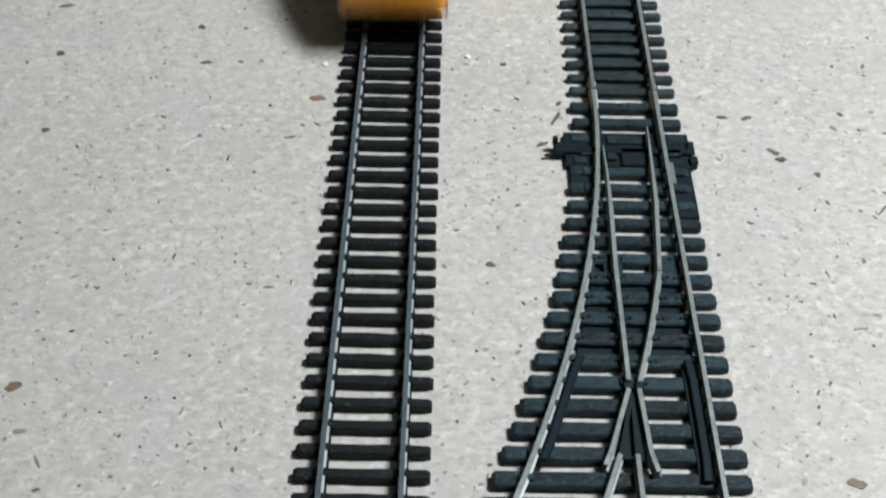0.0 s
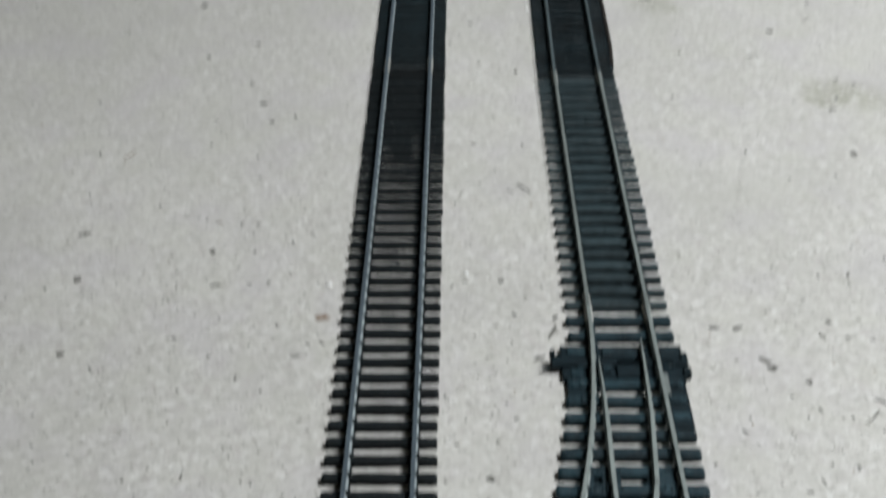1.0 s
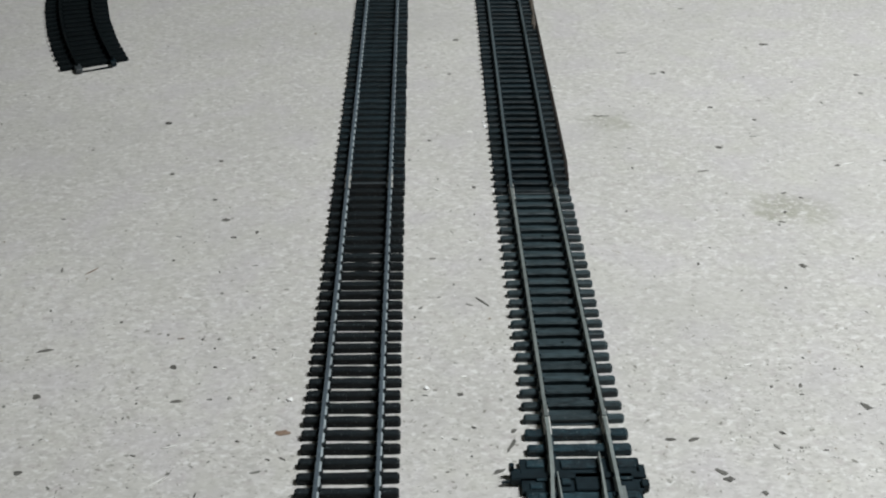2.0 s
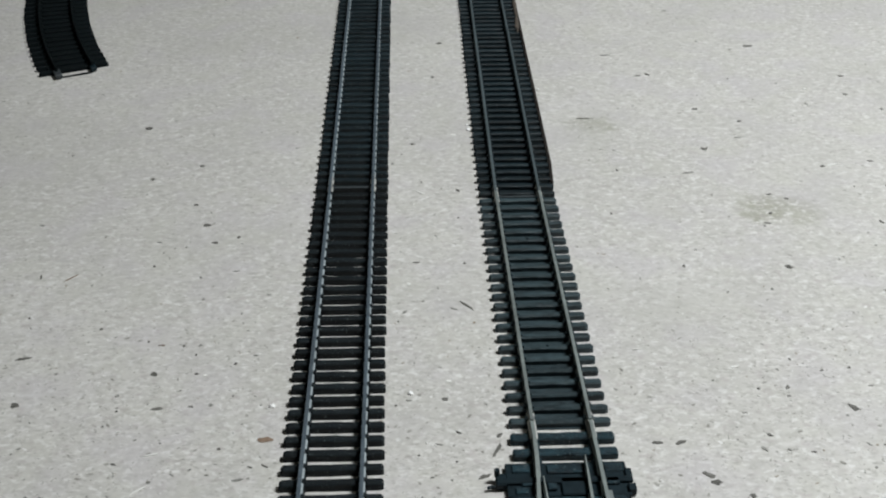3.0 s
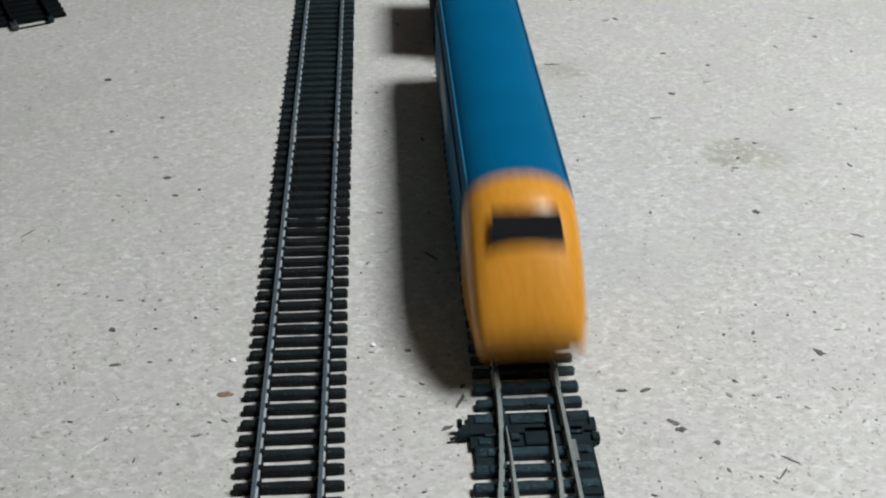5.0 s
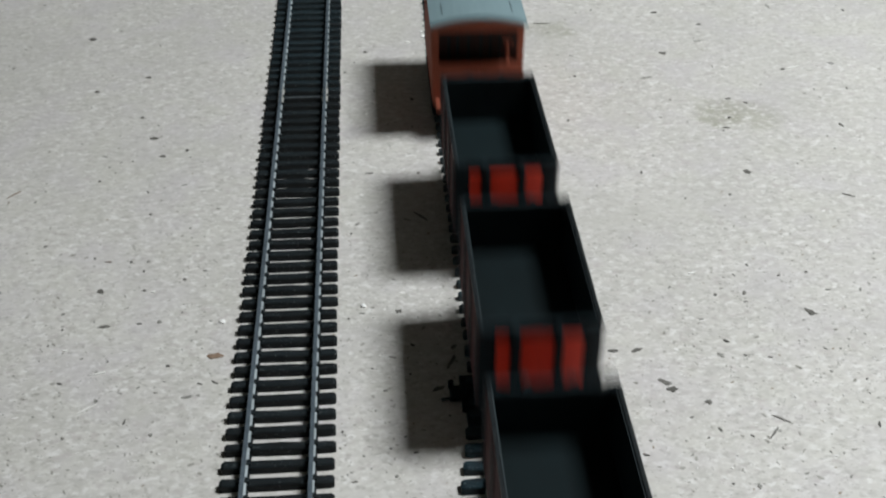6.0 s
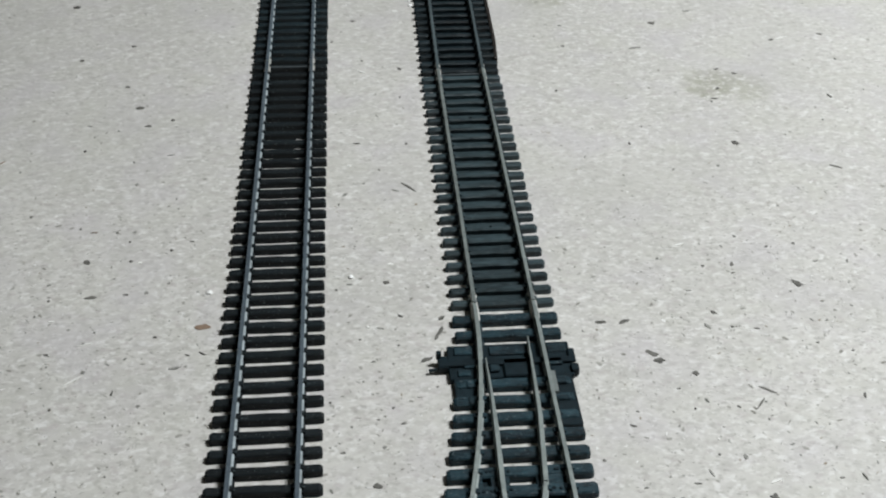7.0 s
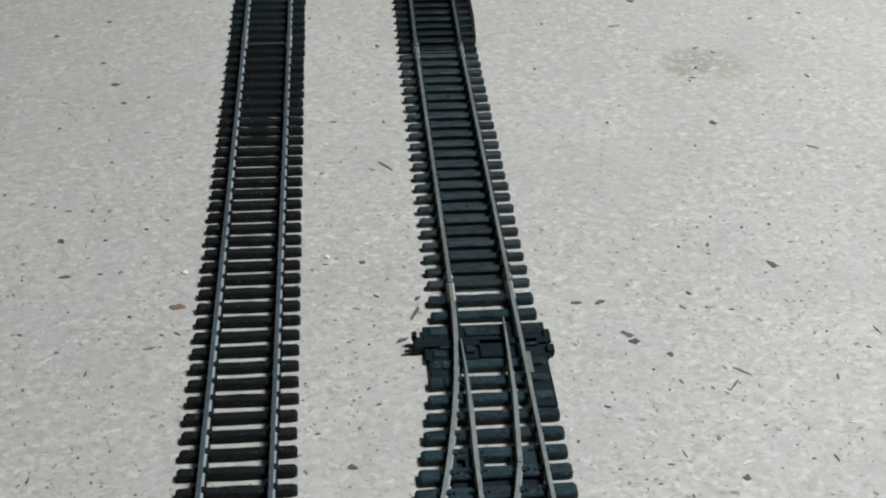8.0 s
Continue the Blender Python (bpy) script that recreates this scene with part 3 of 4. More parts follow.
def crumbs():
    """White scraps lying against the sleepers' ends."""
    rng = random.Random(12)
    for x, y, size in ((-20.7, 20.1, 2.2), (23.0, 25.4, 2.0), (51.4, 221, 2.0), (51.0, 226, 1.3), (88.4, 266, 1.8), (53.0, 117, 0.9)):
        bm = B()
        bmesh.ops.create_icosphere(bm, subdivisions=2, radius=size * MM / 2)
        for v in bm.verts:
            v.co *= rng.uniform(0.65, 1.1)
            v.co.z = max(v.co.z * 0.6, -0.0003)
        low = min(v.co.z for v in bm.verts)
        ob = new("crumb", mesh_of("crumb", bm, CRUMB))
        ob.matrix_basis = pose(x * MM, y * MM, -low)
        tagged(ob, "tiny white scrap lying on the vinyl floor", "scrap", group="white scraps")


def loose_strip():
    """A thin strip lying beside the second track, slowly leaving it."""
    bm = extrude_along(B(), [(-0.8, 0), (0.8, 0), (0.7, 2.1), (0.5, 2.35), (-0.5, 2.35), (-0.7, 2.1)],
                       [(83.9, 165, 0), (84.9, 182, 0), (85.4, 233, 0), (86.0, 302, 0), (86.5, 350, 0), (87.9, 520, 0)])
    tagged(new("wooden_strip", mesh_of("wooden_strip", bm, STRIP)), "thin dark brown strip lying beside the track", "strip")


def splinter():
    """A torn brown scrap lying on the sleepers' ends, far along the second track."""
    rng = random.Random(31)
    bm = B()
    rings = []
    for k in range(12):
        y = 338 + k * 5.0
        x = 84.4 + k * 0.22 + rng.uniform(-0.4, 0.4)
        half, high = rng.uniform(0.5, 1.5) * (0.4 if k in (0, 11) else 1), rng.uniform(0.5, 1.3)
        rings.append([bm.verts.new(Vector((x + u * half, y, TOP + 0.02 + w * high)) * MM) for u, w in ((-1, 0), (1, 0), (0.7, 0.8), (0, 1), (-0.8, 0.6))])
    for r0, r1 in zip(rings, rings[1:]):
        for k in range(5):
            bm.faces.new((r0[k], r0[(k + 1) % 5], r1[(k + 1) % 5], r1[k]))
    bm.faces.new(rings[0])
    bm.faces.new(rings[-1][::-1])
    bmesh.ops.recalc_face_normals(bm, faces=bm.faces)
    tagged(new("wood_splinter", mesh_of("wood_splinter", bm, SPLINTER)), "torn brown wooden splinter lying on the sleepers", "splinter")


# ---- track ----
RAIL = [(-0.95, 0), (0.95, 0), (0.95, 0.3), (0.32, 0.55), (0.32, 1.7), (0.58, 1.9), (0.58, 2.4), (0.5, 2.5), (-0.5, 2.5), (-0.58, 2.4),
        (-0.58, 1.9), (-0.32, 1.7), (-0.32, 0.55), (-0.95, 0.3)]
TOP = 2.4      # height of the sleepers
RAIL_TOP = TOP + 2.5
LEFT_X, LEFT_GAUGE, LEFT_SLEEPER = -0.2, 17.7, 30.2
RIGHT_X, RIGHT_GAUGE, RIGHT_SLEEPER = 68.9, 17.9, 31.8


def timber(bm, x0, x1, y0, y1, high, rng, bevel=0.35, parts=6, rough=0.11):
    """A moulded sleeper with worn, slightly uneven edges, in millimetres."""
    rings = []
    xs = [x0, x0 + 0.8] + [x0 + (x1 - x0) * k / parts for k in range(1, parts)] + [x1 - 0.8, x1]
    for k, x in enumerate(xs):
        end = k in (0, len(xs) - 1)
        a, b = y0 + rng.uniform(-rough, rough), y1 + rng.uniform(-rough, rough)
        top = high + rng.uniform(-0.09, 0.07)
        if end:
            a, b, top, x = a + 0.4, b - 0.4, top - 0.45, x + rng.uniform(-0.2, 0.2)
        c = bevel * rng.uniform(0.75, 1.3)
        ring = [(a, 0), (a, top - c), (a + c, top), (b - c, top), (b, top - c), (b, 0)]
        rings.append([bm.verts.new(Vector((x, y, z)) * MM) for y, z in ring])
    for r0, r1 in zip(rings, rings[1:]):
        for k in range(6):
            bm.faces.new((r0[k], r0[(k + 1) % 6], r1[(k + 1) % 6], r1[k]))
    bm.faces.new(rings[0])
    bm.faces.new(rings[-1][::-1])
    return bm


def sleeper_meshes(length, width, gauge, mat, high=TOP, bevel=0.3, kinds=5):
    """A few sleepers alike but for their wear, with the chairs that hold the rails."""
    rng = random.Random(round(length * 10 + width * 100))
    out = []
    for _ in range(kinds):
        bm = timber(B(), -length / 2, length / 2, -width / 2, width / 2, high, rng, bevel)
        for s in (-1, 1):
            for side in (-1, 1):
                x = s * gauge / 2 + side * 1.0
                box(bm, x - 0.55, x + 0.55, -0.85, 0.85, high - 0.1, high + 0.75)
        bmesh.ops.recalc_face_normals(bm, faces=bm.faces)
        out.append(mesh_of("sleeper", bm, mat))
    return out


def rail_part(name, line, mat, parent, label="", thin=()):
    ob = part(name, extrude_along(B(), RAIL, line, thin=thin), mat, parent, label)
    # running surface rubbed, sides dull; steel also carries painted dark and bright reflections
    ob.data.materials.append({STEEL: STEEL_TOP, NICKEL: NICKEL_TOP}.get(mat, mat))
    for face in ob.data.polygons:
        face.material_index = 1 if face.normal.z > 0.3 and face.center.z > 4.0 * MM else 0
    return ob


def joiner_part(x, y, parent, z=TOP):
    bm = box(B(), x - 1.25, x + 1.25, y - 6, y + 6, z + 0.02, z + 0.5, 0.1)
    box(bm, x - 0.75, x - 0.36, y - 6, y + 6, z + 0.5, z + 1.9, 0.08)
    box(bm, x + 0.36, x + 0.75, y - 6, y + 6, z + 0.5, z + 1.9, 0.08)
    return part("rail_joiner", bm, JOINER, parent, "bright folded metal joiner")


def straight_track(x, y0, y1, gauge, length, width, pitch, mat, rail_mat, label, group, plate=False, joiners=True, singly=True, first=None, turn=0.0, nails=()):
    """A straight section from y0 to y1; plate closes the gaps between its sleepers."""
    base = new("track_section")
    base.matrix_basis = pose(x * MM, y0 * MM, 0, 0, 0, turn)
    run = y1 - y0
    n = max(1, round(run / pitch))
    step = run / n
    first = step / 2 if first is None else first
    if singly:
        made = sleeper_meshes(length, width, gauge, mat, bevel=0.55 if plate else 0.3)
        for k in range(n):
            piece("sleeper", made[k * 7 % 5 if k % 3 else k % 5], base, 0, first + k * step)
    else:
        bm = B()
        for k in range(n):
            y = first + k * step
            box(bm, -length / 2, length / 2, y - width / 2, y + width / 2, 0, TOP)
        tagged(part("sleepers", bm, mat, base), kind="stuff")
    for s in (-1, 1):
        rail_part("rail", [(s * gauge / 2, 0.3, TOP), (s * gauge / 2, run - 0.3, TOP)], rail_mat, base, "long straight metal rail")
        part("web_strip", box(B(), s * gauge / 2 - 1.3, s * gauge / 2 + 1.3, 1, run - 1, 0.0, 1.1), mat, base)
        if joiners:
            joiner_part(s * gauge / 2, run, base)
    part("end_tie", box(B(), -gauge / 2 + 1.4, gauge / 2 - 1.4, run - 1.5, run - 0.6, 0.0, TOP + 0.15, 0.1), TIE, base)
    # a black disc stands in for the shade in each nail hole
    for along in nails:
        k = round((along - first) / step)
        part("nail_head", rod(B(), (0.6, first + k * step, TOP - 0.1), (0.6, first + k * step, TOP + 0.12), 0.6, 9, 0.5), CURVE_BLACK, base, "nail hole in a sleeper, its shade a black disc")
    if plate:
        part("base_plate", box(B(), -gauge / 2 + 1.3, gauge / 2 - 1.3, 1, run - 1, 0.0, 0.3), mat, base)
    return tagged(base, label, "model track", group=group)


def curve_x(y, gauge_side):
    """The diverging route: x of its outer (0) or inner (1) rail at y."""
    d = max(0.0, 3.0 - y)
    return RIGHT_X - RIGHT_GAUGE / 2 - d * d / (2 * 345.0) + gauge_side * RIGHT_GAUGE * math.sqrt(1 + (d / 345.0) ** 2)


def turnout():
    base = new("track_turnout")
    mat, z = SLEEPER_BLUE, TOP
    L, R = RIGHT_X - RIGHT_GAUGE / 2, RIGHT_X + RIGHT_GAUGE / 2
    # sleepers grow wider as the routes part
    rows = [0.6, -6.5] + [-27.6 - 6.67 * k for k in range(21)]
    rng = random.Random(21)
    for k, y in enumerate(rows):
        left = RIGHT_X - RIGHT_SLEEPER / 2 - (0 if y > -20 else max(1.5, L - curve_x(y, 0) + 0.5))
        right = RIGHT_X + RIGHT_SLEEPER / 2
        if k == 2:
            left = 52.0
        if 2 <= k <= 4:
            right = 84.3
        half = 1.7 if k < 6 else 1.85 if k < 8 else 2.0
        bm = timber(B(), left, right, -half, half, z, rng, 0.35, 9)
        bmesh.ops.recalc_face_normals(bm, faces=bm.faces)
        piece("sleeper", mesh_of("sleeper", bm, mat), base, 0, y)
    # webs that tie the sleepers: the pierced plate at the hinge, low ties behind it
    for x0, x1 in ((curve_x(-64, 0) - 1.0, 55.4), (57.5, 62.4), (69.2, 76.3), (78.4, R + 1.2)):
        part("hinge_plate", box(B(), x0, x1, -66.2, -62.4, 0, z - 0.15, 0.2), mat, base)
    # black plates in the two side holes stand in for their shade
    for x0, x1 in ((55.4, 57.5), (76.3, 78.4)):
        part("tie_plate", box(B(), x0, x1, -66.2, -62.4, 0, 0.5), BLACK, base)
    for k in range(8, 12):
        part("tie_plate", box(B(), curve_x(rows[k], 0) + 1.0, R - 1.0, rows[k] - 5.0, rows[k] - 1.7, 0, 0.9, 0.15), BLACK, base)
    for x in (L, R):
        part("web_strip", box(B(), x - 1.6, x + 1.6, -11.2, 4.5, 0, 1.6, 0.15), mat, base)
    # moulded bolt heads beside the rails
    bolt = mesh_of("bolt_head", rod(B(), (0, 0, 0), (0, 0, 0.35), 0.55, 7, 0.42), BLACK)
    for y in rows[7:13]:
        for x in (curve_x(y, 0) + 2.6, L - 2.4 if y > -90 else L - 1.9, L + 2.5, curve_x(y, 1) + 2.5, R - 2.8):
            piece("bolt_head", bolt, base, x + rng.uniform(-0.2, 0.2), y + rng.uniform(-0.3, 0.3), z=z - 0.02)
    # stock rails
    rail_part("stock_rail", [(R, 4.7, z), (R, -167, z)], NICKEL, base, "straight outer rail")
    rail_part("stock_rail", [(curve_x(y, 0), y, z) for y in np.linspace(4.7, -167, 40)], NICKEL, base, "curved outer rail")
    # blades and closure rails
    rail_part("point_blade", [(L + 0.8, -20, z), (L + 1.0, -32, z), (L + 0.85, -45, z), (L + 0.2, -66, z), (L, -102, z)], NICKEL, base, "closed point blade", (0.25, 0.6))
    hinge = curve_x(-67, 1)
    rail_part("point_blade", [(R - 3.9, -11.5, z), (R - 4.2, -24, z), (R - 4.7, -42, z), (hinge, -67, z)], NICKEL, base, "open point blade", (0.3, 0.7))
    rail_part("closure_rail", [(curve_x(y, 1), y, z) for y in np.linspace(-67.4, -102.5, 12)], NICKEL, base)
    # crossing: wing rails, plastic vee and the two rails behind it
    rail_part("wing_rail", [(L - 0.2, -104.5, z), (L - 5.6, -121.5, z), (L - 7.3, -125.5, z)], NICKEL, base)
    rail_part("wing_rail", [(curve_x(-104.5, 1) + 0.2, -104.5, z), (L + 3.1, -122, z), (L + 4.2, -127, z)], NICKEL, base)
    rail_part("vee_rail", [(L, -122.5, z), (L, -167, z)], NICKEL, base)
    rail_part("vee_rail", [(curve_x(y, 1), y, z) for y in np.linspace(-122.5, -167, 12)], NICKEL, base)
    bm = B()
    extrude_along(bm, [(-0.45, 0), (0.45, 0), (0.45, 2.3), (-0.45, 2.3)], [(L + 0.4, -107, z), (L, -122, z)])
    extrude_along(bm, [(-0.45, 0), (0.45, 0), (0.45, 2.25), (-0.45, 2.25)], [(L + 0.2, -107, z), (curve_x(-122, 1), -122, z)])
    box(bm, L - 1.2, L + 0.9, -104.4, -102.7, z, z + 2.4, 0.1)
    box(bm, curve_x(-103, 1) - 0.9, curve_x(-103, 1) + 1.0, -104.4, -102.7, z, z + 2.4, 0.1)
    extrude_along(bm, [(-2.6, 0), (2.6, 0), (2.6, 0.9), (-2.6, 0.9)], [(L + 1, -103, z), (L - 1.0, -123, z)])
    part("crossing_vee", bm, BLACK, base, "black plastic crossing nose")
    # check rails
    bar = [(-0.95, 0), (0.95, 0), (0.95, 1.3), (0.7, 1.6), (-0.7, 1.6), (-0.95, 1.3)]
    part("check_rail", extrude_along(B(), bar, [(curve_x(-94, 0) + 3.2, -94, z), (curve_x(-100, 0) + 2.6, -100, z), (curve_x(-119, 0) + 2.7, -119, z), (curve_x(-123, 0) + 2.3, -123.5, z)]),
         CHECK, base, "black plastic check rail")
    part("check_rail", extrude_along(B(), bar, [(R - 3.1, -95, z), (R - 2.6, -101, z), (R - 2.6, -123, z), (R - 3.0, -128.5, z)]), CHECK, base, "black plastic check rail")
    # a black plate stands in for the shade between check and stock rail
    part("check_base", box(B(), R - 4.6, R - 0.9, -128, -95.5, 0.2, z + 0.35, 0.2), BLACK, base)
    # spring box, throw bar and pegs of the switch
    part("switch_plate", box(B(), 50.3, 85.8, -25.2, -11.0, 0, 1.9, 0.2), BLACK, base, "wide black plate under the blades")
    part("switch_plate", box(B(), 51.3, RIGHT_X - 10, -34.5, -25.0, 0, 1.9, 0.2), BLACK, base)
    part("switch_plate", box(B(), RIGHT_X + 10.2, 84.9, -45, -25.0, 0, 1.9, 0.2), BLACK, base)
    part("throw_bar", box(B(), 47.4, 86.8, -20.6, -18.2, 1.9, 2.9, 0.2), BLACK, base, "sliding throw bar")
    bm = box(B(), 47.2, 50.2, -21, -16.0, 0.6, 2.6, 0.2)
    rod(bm, (47.6, -16.6, 2.2), (47.6, -16.6, 4.6), 0.8)
    rod(bm, (44.6, -20.6, 1.3), (48.0, -20.2, 1.5), 0.5, 8)
    part("lever_peg", bm, BLACK, base, "small upright peg")
    bm = box(B(), 85.0, 87.2, -24.4, -21.5, 0.3, 3.0, 0.2)
    box(bm, 85.0, 86.9, -18.5, -15.0, 0.3, 2.8, 0.2)
    part("lever_peg", bm, BLACK, base)
    part("spring_cover", box(B(), 65.8, 73.6, -25.6, -18.4, 1.9, 2.9, 0.35), BLACK, base, "square cover over the spring")
    part("slide_chair", box(B(), 61.8, 64.6, -23.4, -20.6, 1.9, 3.0, 0.3), SLEEPER_BLUE, base)
    for y in (-20.0, -28.0, -34.5):
        part("slide_chair", box(B(), R + 1.1, R + 5.0, y - 1.3, y + 1.3, 1.6, 2.9, 0.3), SLEEPER_BLUE, base)
        part("slide_chair", box(B(), L - 5.4, L - 1.2, y - 1.3, y + 1.3, 1.6, 2.7, 0.3), SLEEPER_BLUE, base)
    part("slide_chair", box(B(), 62.4, 74.6, -16.2, -12.6, 1.9, 2.6, 0.25), SLEEPER_BLUE, base)
    part("slide_chair", box(B(), 52.2, 57.4, -15.4, -12.2, 1.9, 2.5, 0.25), SLEEPER_BLUE, base)
    part("slide_chair", box(B(), 52.6, 56.2, -24.4, -21.8, 1.9, 2.5, 0.25), SLEEPER_BLUE, base)
    part("slide_chair", box(B(), R + 1.4, 84.6, -15.6, -12.2, 1.9, 2.4, 0.25), SLEEPER_BLUE, base)
    part("contact_strip", box(B(), R + 0.7, R + 1.9, -34, -25.5, 1.7, 4.0, 0.1), NICKEL, base, "pale metal contact strip")
    # tiny rail clips along both outer rails and rivets
    clip = mesh_of("rail_clip", box(B(), -0.6, 0.6, -0.8, 0.8, 0, 0.85, 0.1), mat)
    for y in rows[2:]:
        for x in (R + 1.05, R - 1.05, curve_x(y, 0) - 1.05, curve_x(y, 0) + 1.05):
            piece("rail_clip", clip, base, x, y, z=z - 0.1)
        if -66 > y > -102:
            for x in (L - 1.05, L + 1.05, curve_x(y, 1) + 1.05):
                piece("rail_clip", clip, base, x, y, z=z - 0.1)
    for x in (L, R):
        joiner_part(x, 5.0, base)
    # turned slightly about its far end to fit the camera's view
    base.matrix_basis = pose(RIGHT_X * MM, 0, 0, 0, 0, 0.22) @ pose(-RIGHT_X * MM, 0, 0)
    return tagged(base, "black plastic model railway turnout with grey rails", "model turnout")


def curved_track():
    """A loose curved section lying on the floor, heading away."""
    base = new("track_section")
    radius, sweep = 520.0, 21.0
    base.matrix_basis = pose(-0.1455, 0.2945, 0, 0, 0, 24.5)
    made = sleeper_meshes(35.0, 2.2, 17.9, CURVE_BLACK)
    n = 27

    def at(deg, off=0.0):
        a = radians(deg)
        return radius - (radius - off) * math.cos(a), (radius - off) * math.sin(a)

    for k in range(n):
        deg = sweep * (k + 0.35) / n
        piece("sleeper", made[k % 5], base, *at(deg), turn=-deg)
    for s in (-1, 1):
        off = s * 8.95
        line = [(*at(d, off), TOP) for d in np.linspace(-0.1, sweep, 28)]
        rail_part("rail", line, CURVE_BLACK, base, "curved black rail")
        part("web_strip", extrude_along(B(), [(-1.4, -TOP), (1.4, -TOP), (1.4, -0.9), (-1.4, -0.9)], line[1:]), CURVE_BLACK, base)
    bm = box(B(), -10.6, -7.2, -6, 4, 0.6, 2.8, 0.3)
    part("rail_joiner", bm, TIE, base, "grey joiner on the open end")
    part("rail_joiner", box(B(), 7.6, 10.4, -4, 4, 0.6, 2.8, 0.3), BLACK, base, "dark joiner on the open end")
    # black plates close the gaps between rails and sleeper ends
    part("base_plate", extrude_along(B(), [(-7, -TOP), (7, -TOP), (7, -1.0), (-7, -1.0)], [(*at(d), TOP) for d in np.linspace(0.4, sweep, 28)]), CURVE_BLACK, base)
    part("outer_web", extrude_along(B(), [(-12.0, -TOP), (-9, -TOP), (-9, -0.8), (-12.0, -0.8)], [(*at(d), TOP) for d in np.linspace(0.3, sweep, 28)]), CURVE_BLACK, base)
    part("outer_web", extrude_along(B(), [(9, -TOP), (16.5, -TOP), (16.5, -0.8), (9, -0.8)], [(*at(d), TOP) for d in np.linspace(0.3, sweep, 28)]), CURVE_BLACK, base)
    part("end_tie", box(B(), -8, 8, -4.4, -3.5, 0, 0.8, 0.1), CURVE_BLACK, base)
    return tagged(base, "loose curved black model track lying on the floor", "model track")


# ---- rolling stock; each faces -y, its origin on the floor at its nearer end ----
def wheel_bm(radius, sides=20):
    bm = B()
    for s in (-1, 1):
        rod(bm, (s * 7.6, 0, radius), (s * 10.2, 0, radius), radius, sides)
        rod(bm, (s * 7.0, 0, radius), (s * 7.6, 0, radius), radius + 0.8, sides)
    rod(bm, (-10.5, 0, radius), (10.5, 0, radius), 0.8, 8)
    return bm


def axle(parent, y, radius):
    ob = part("wheelset", wheel_bm(radius), WHEEL, parent, "dark metal wheels on one axle", smooth=False)
    ob.matrix_basis = pose(0, y * MM, RAIL_TOP * MM)
    return ob


def buffers(parent, y, way, z=14.0, spread=10.0):
    for s in (-1, 1):
        bm = rod(B(), (s * spread, y, z), (s * spread, y + way * 4.0, z), 1.1, 10)
        rod(bm, (s * spread, y + way * 4.0, z), (s * spread, y + way * 4.8, z), 2.2, 14)
        part("buffer", bm, BLACK, parent)


def coupling(parent, y, way, reach):
    bm = box(B(), -1.0, 1.0, min(y, y + way * reach), max(y, y + way * reach), 8.8, 10.0, 0.2)
    box(bm, -7.5, 7.5, y + way * reach - 0.6, y + way * reach + 0.6, 9.0, 10.6, 0.2)
    rod(bm, (0, y + way * reach, 9.5), (0, y + way * (reach + 2.5), 12.5), 0.6, 8)
    part("coupling_hook", bm, BLACK, parent)


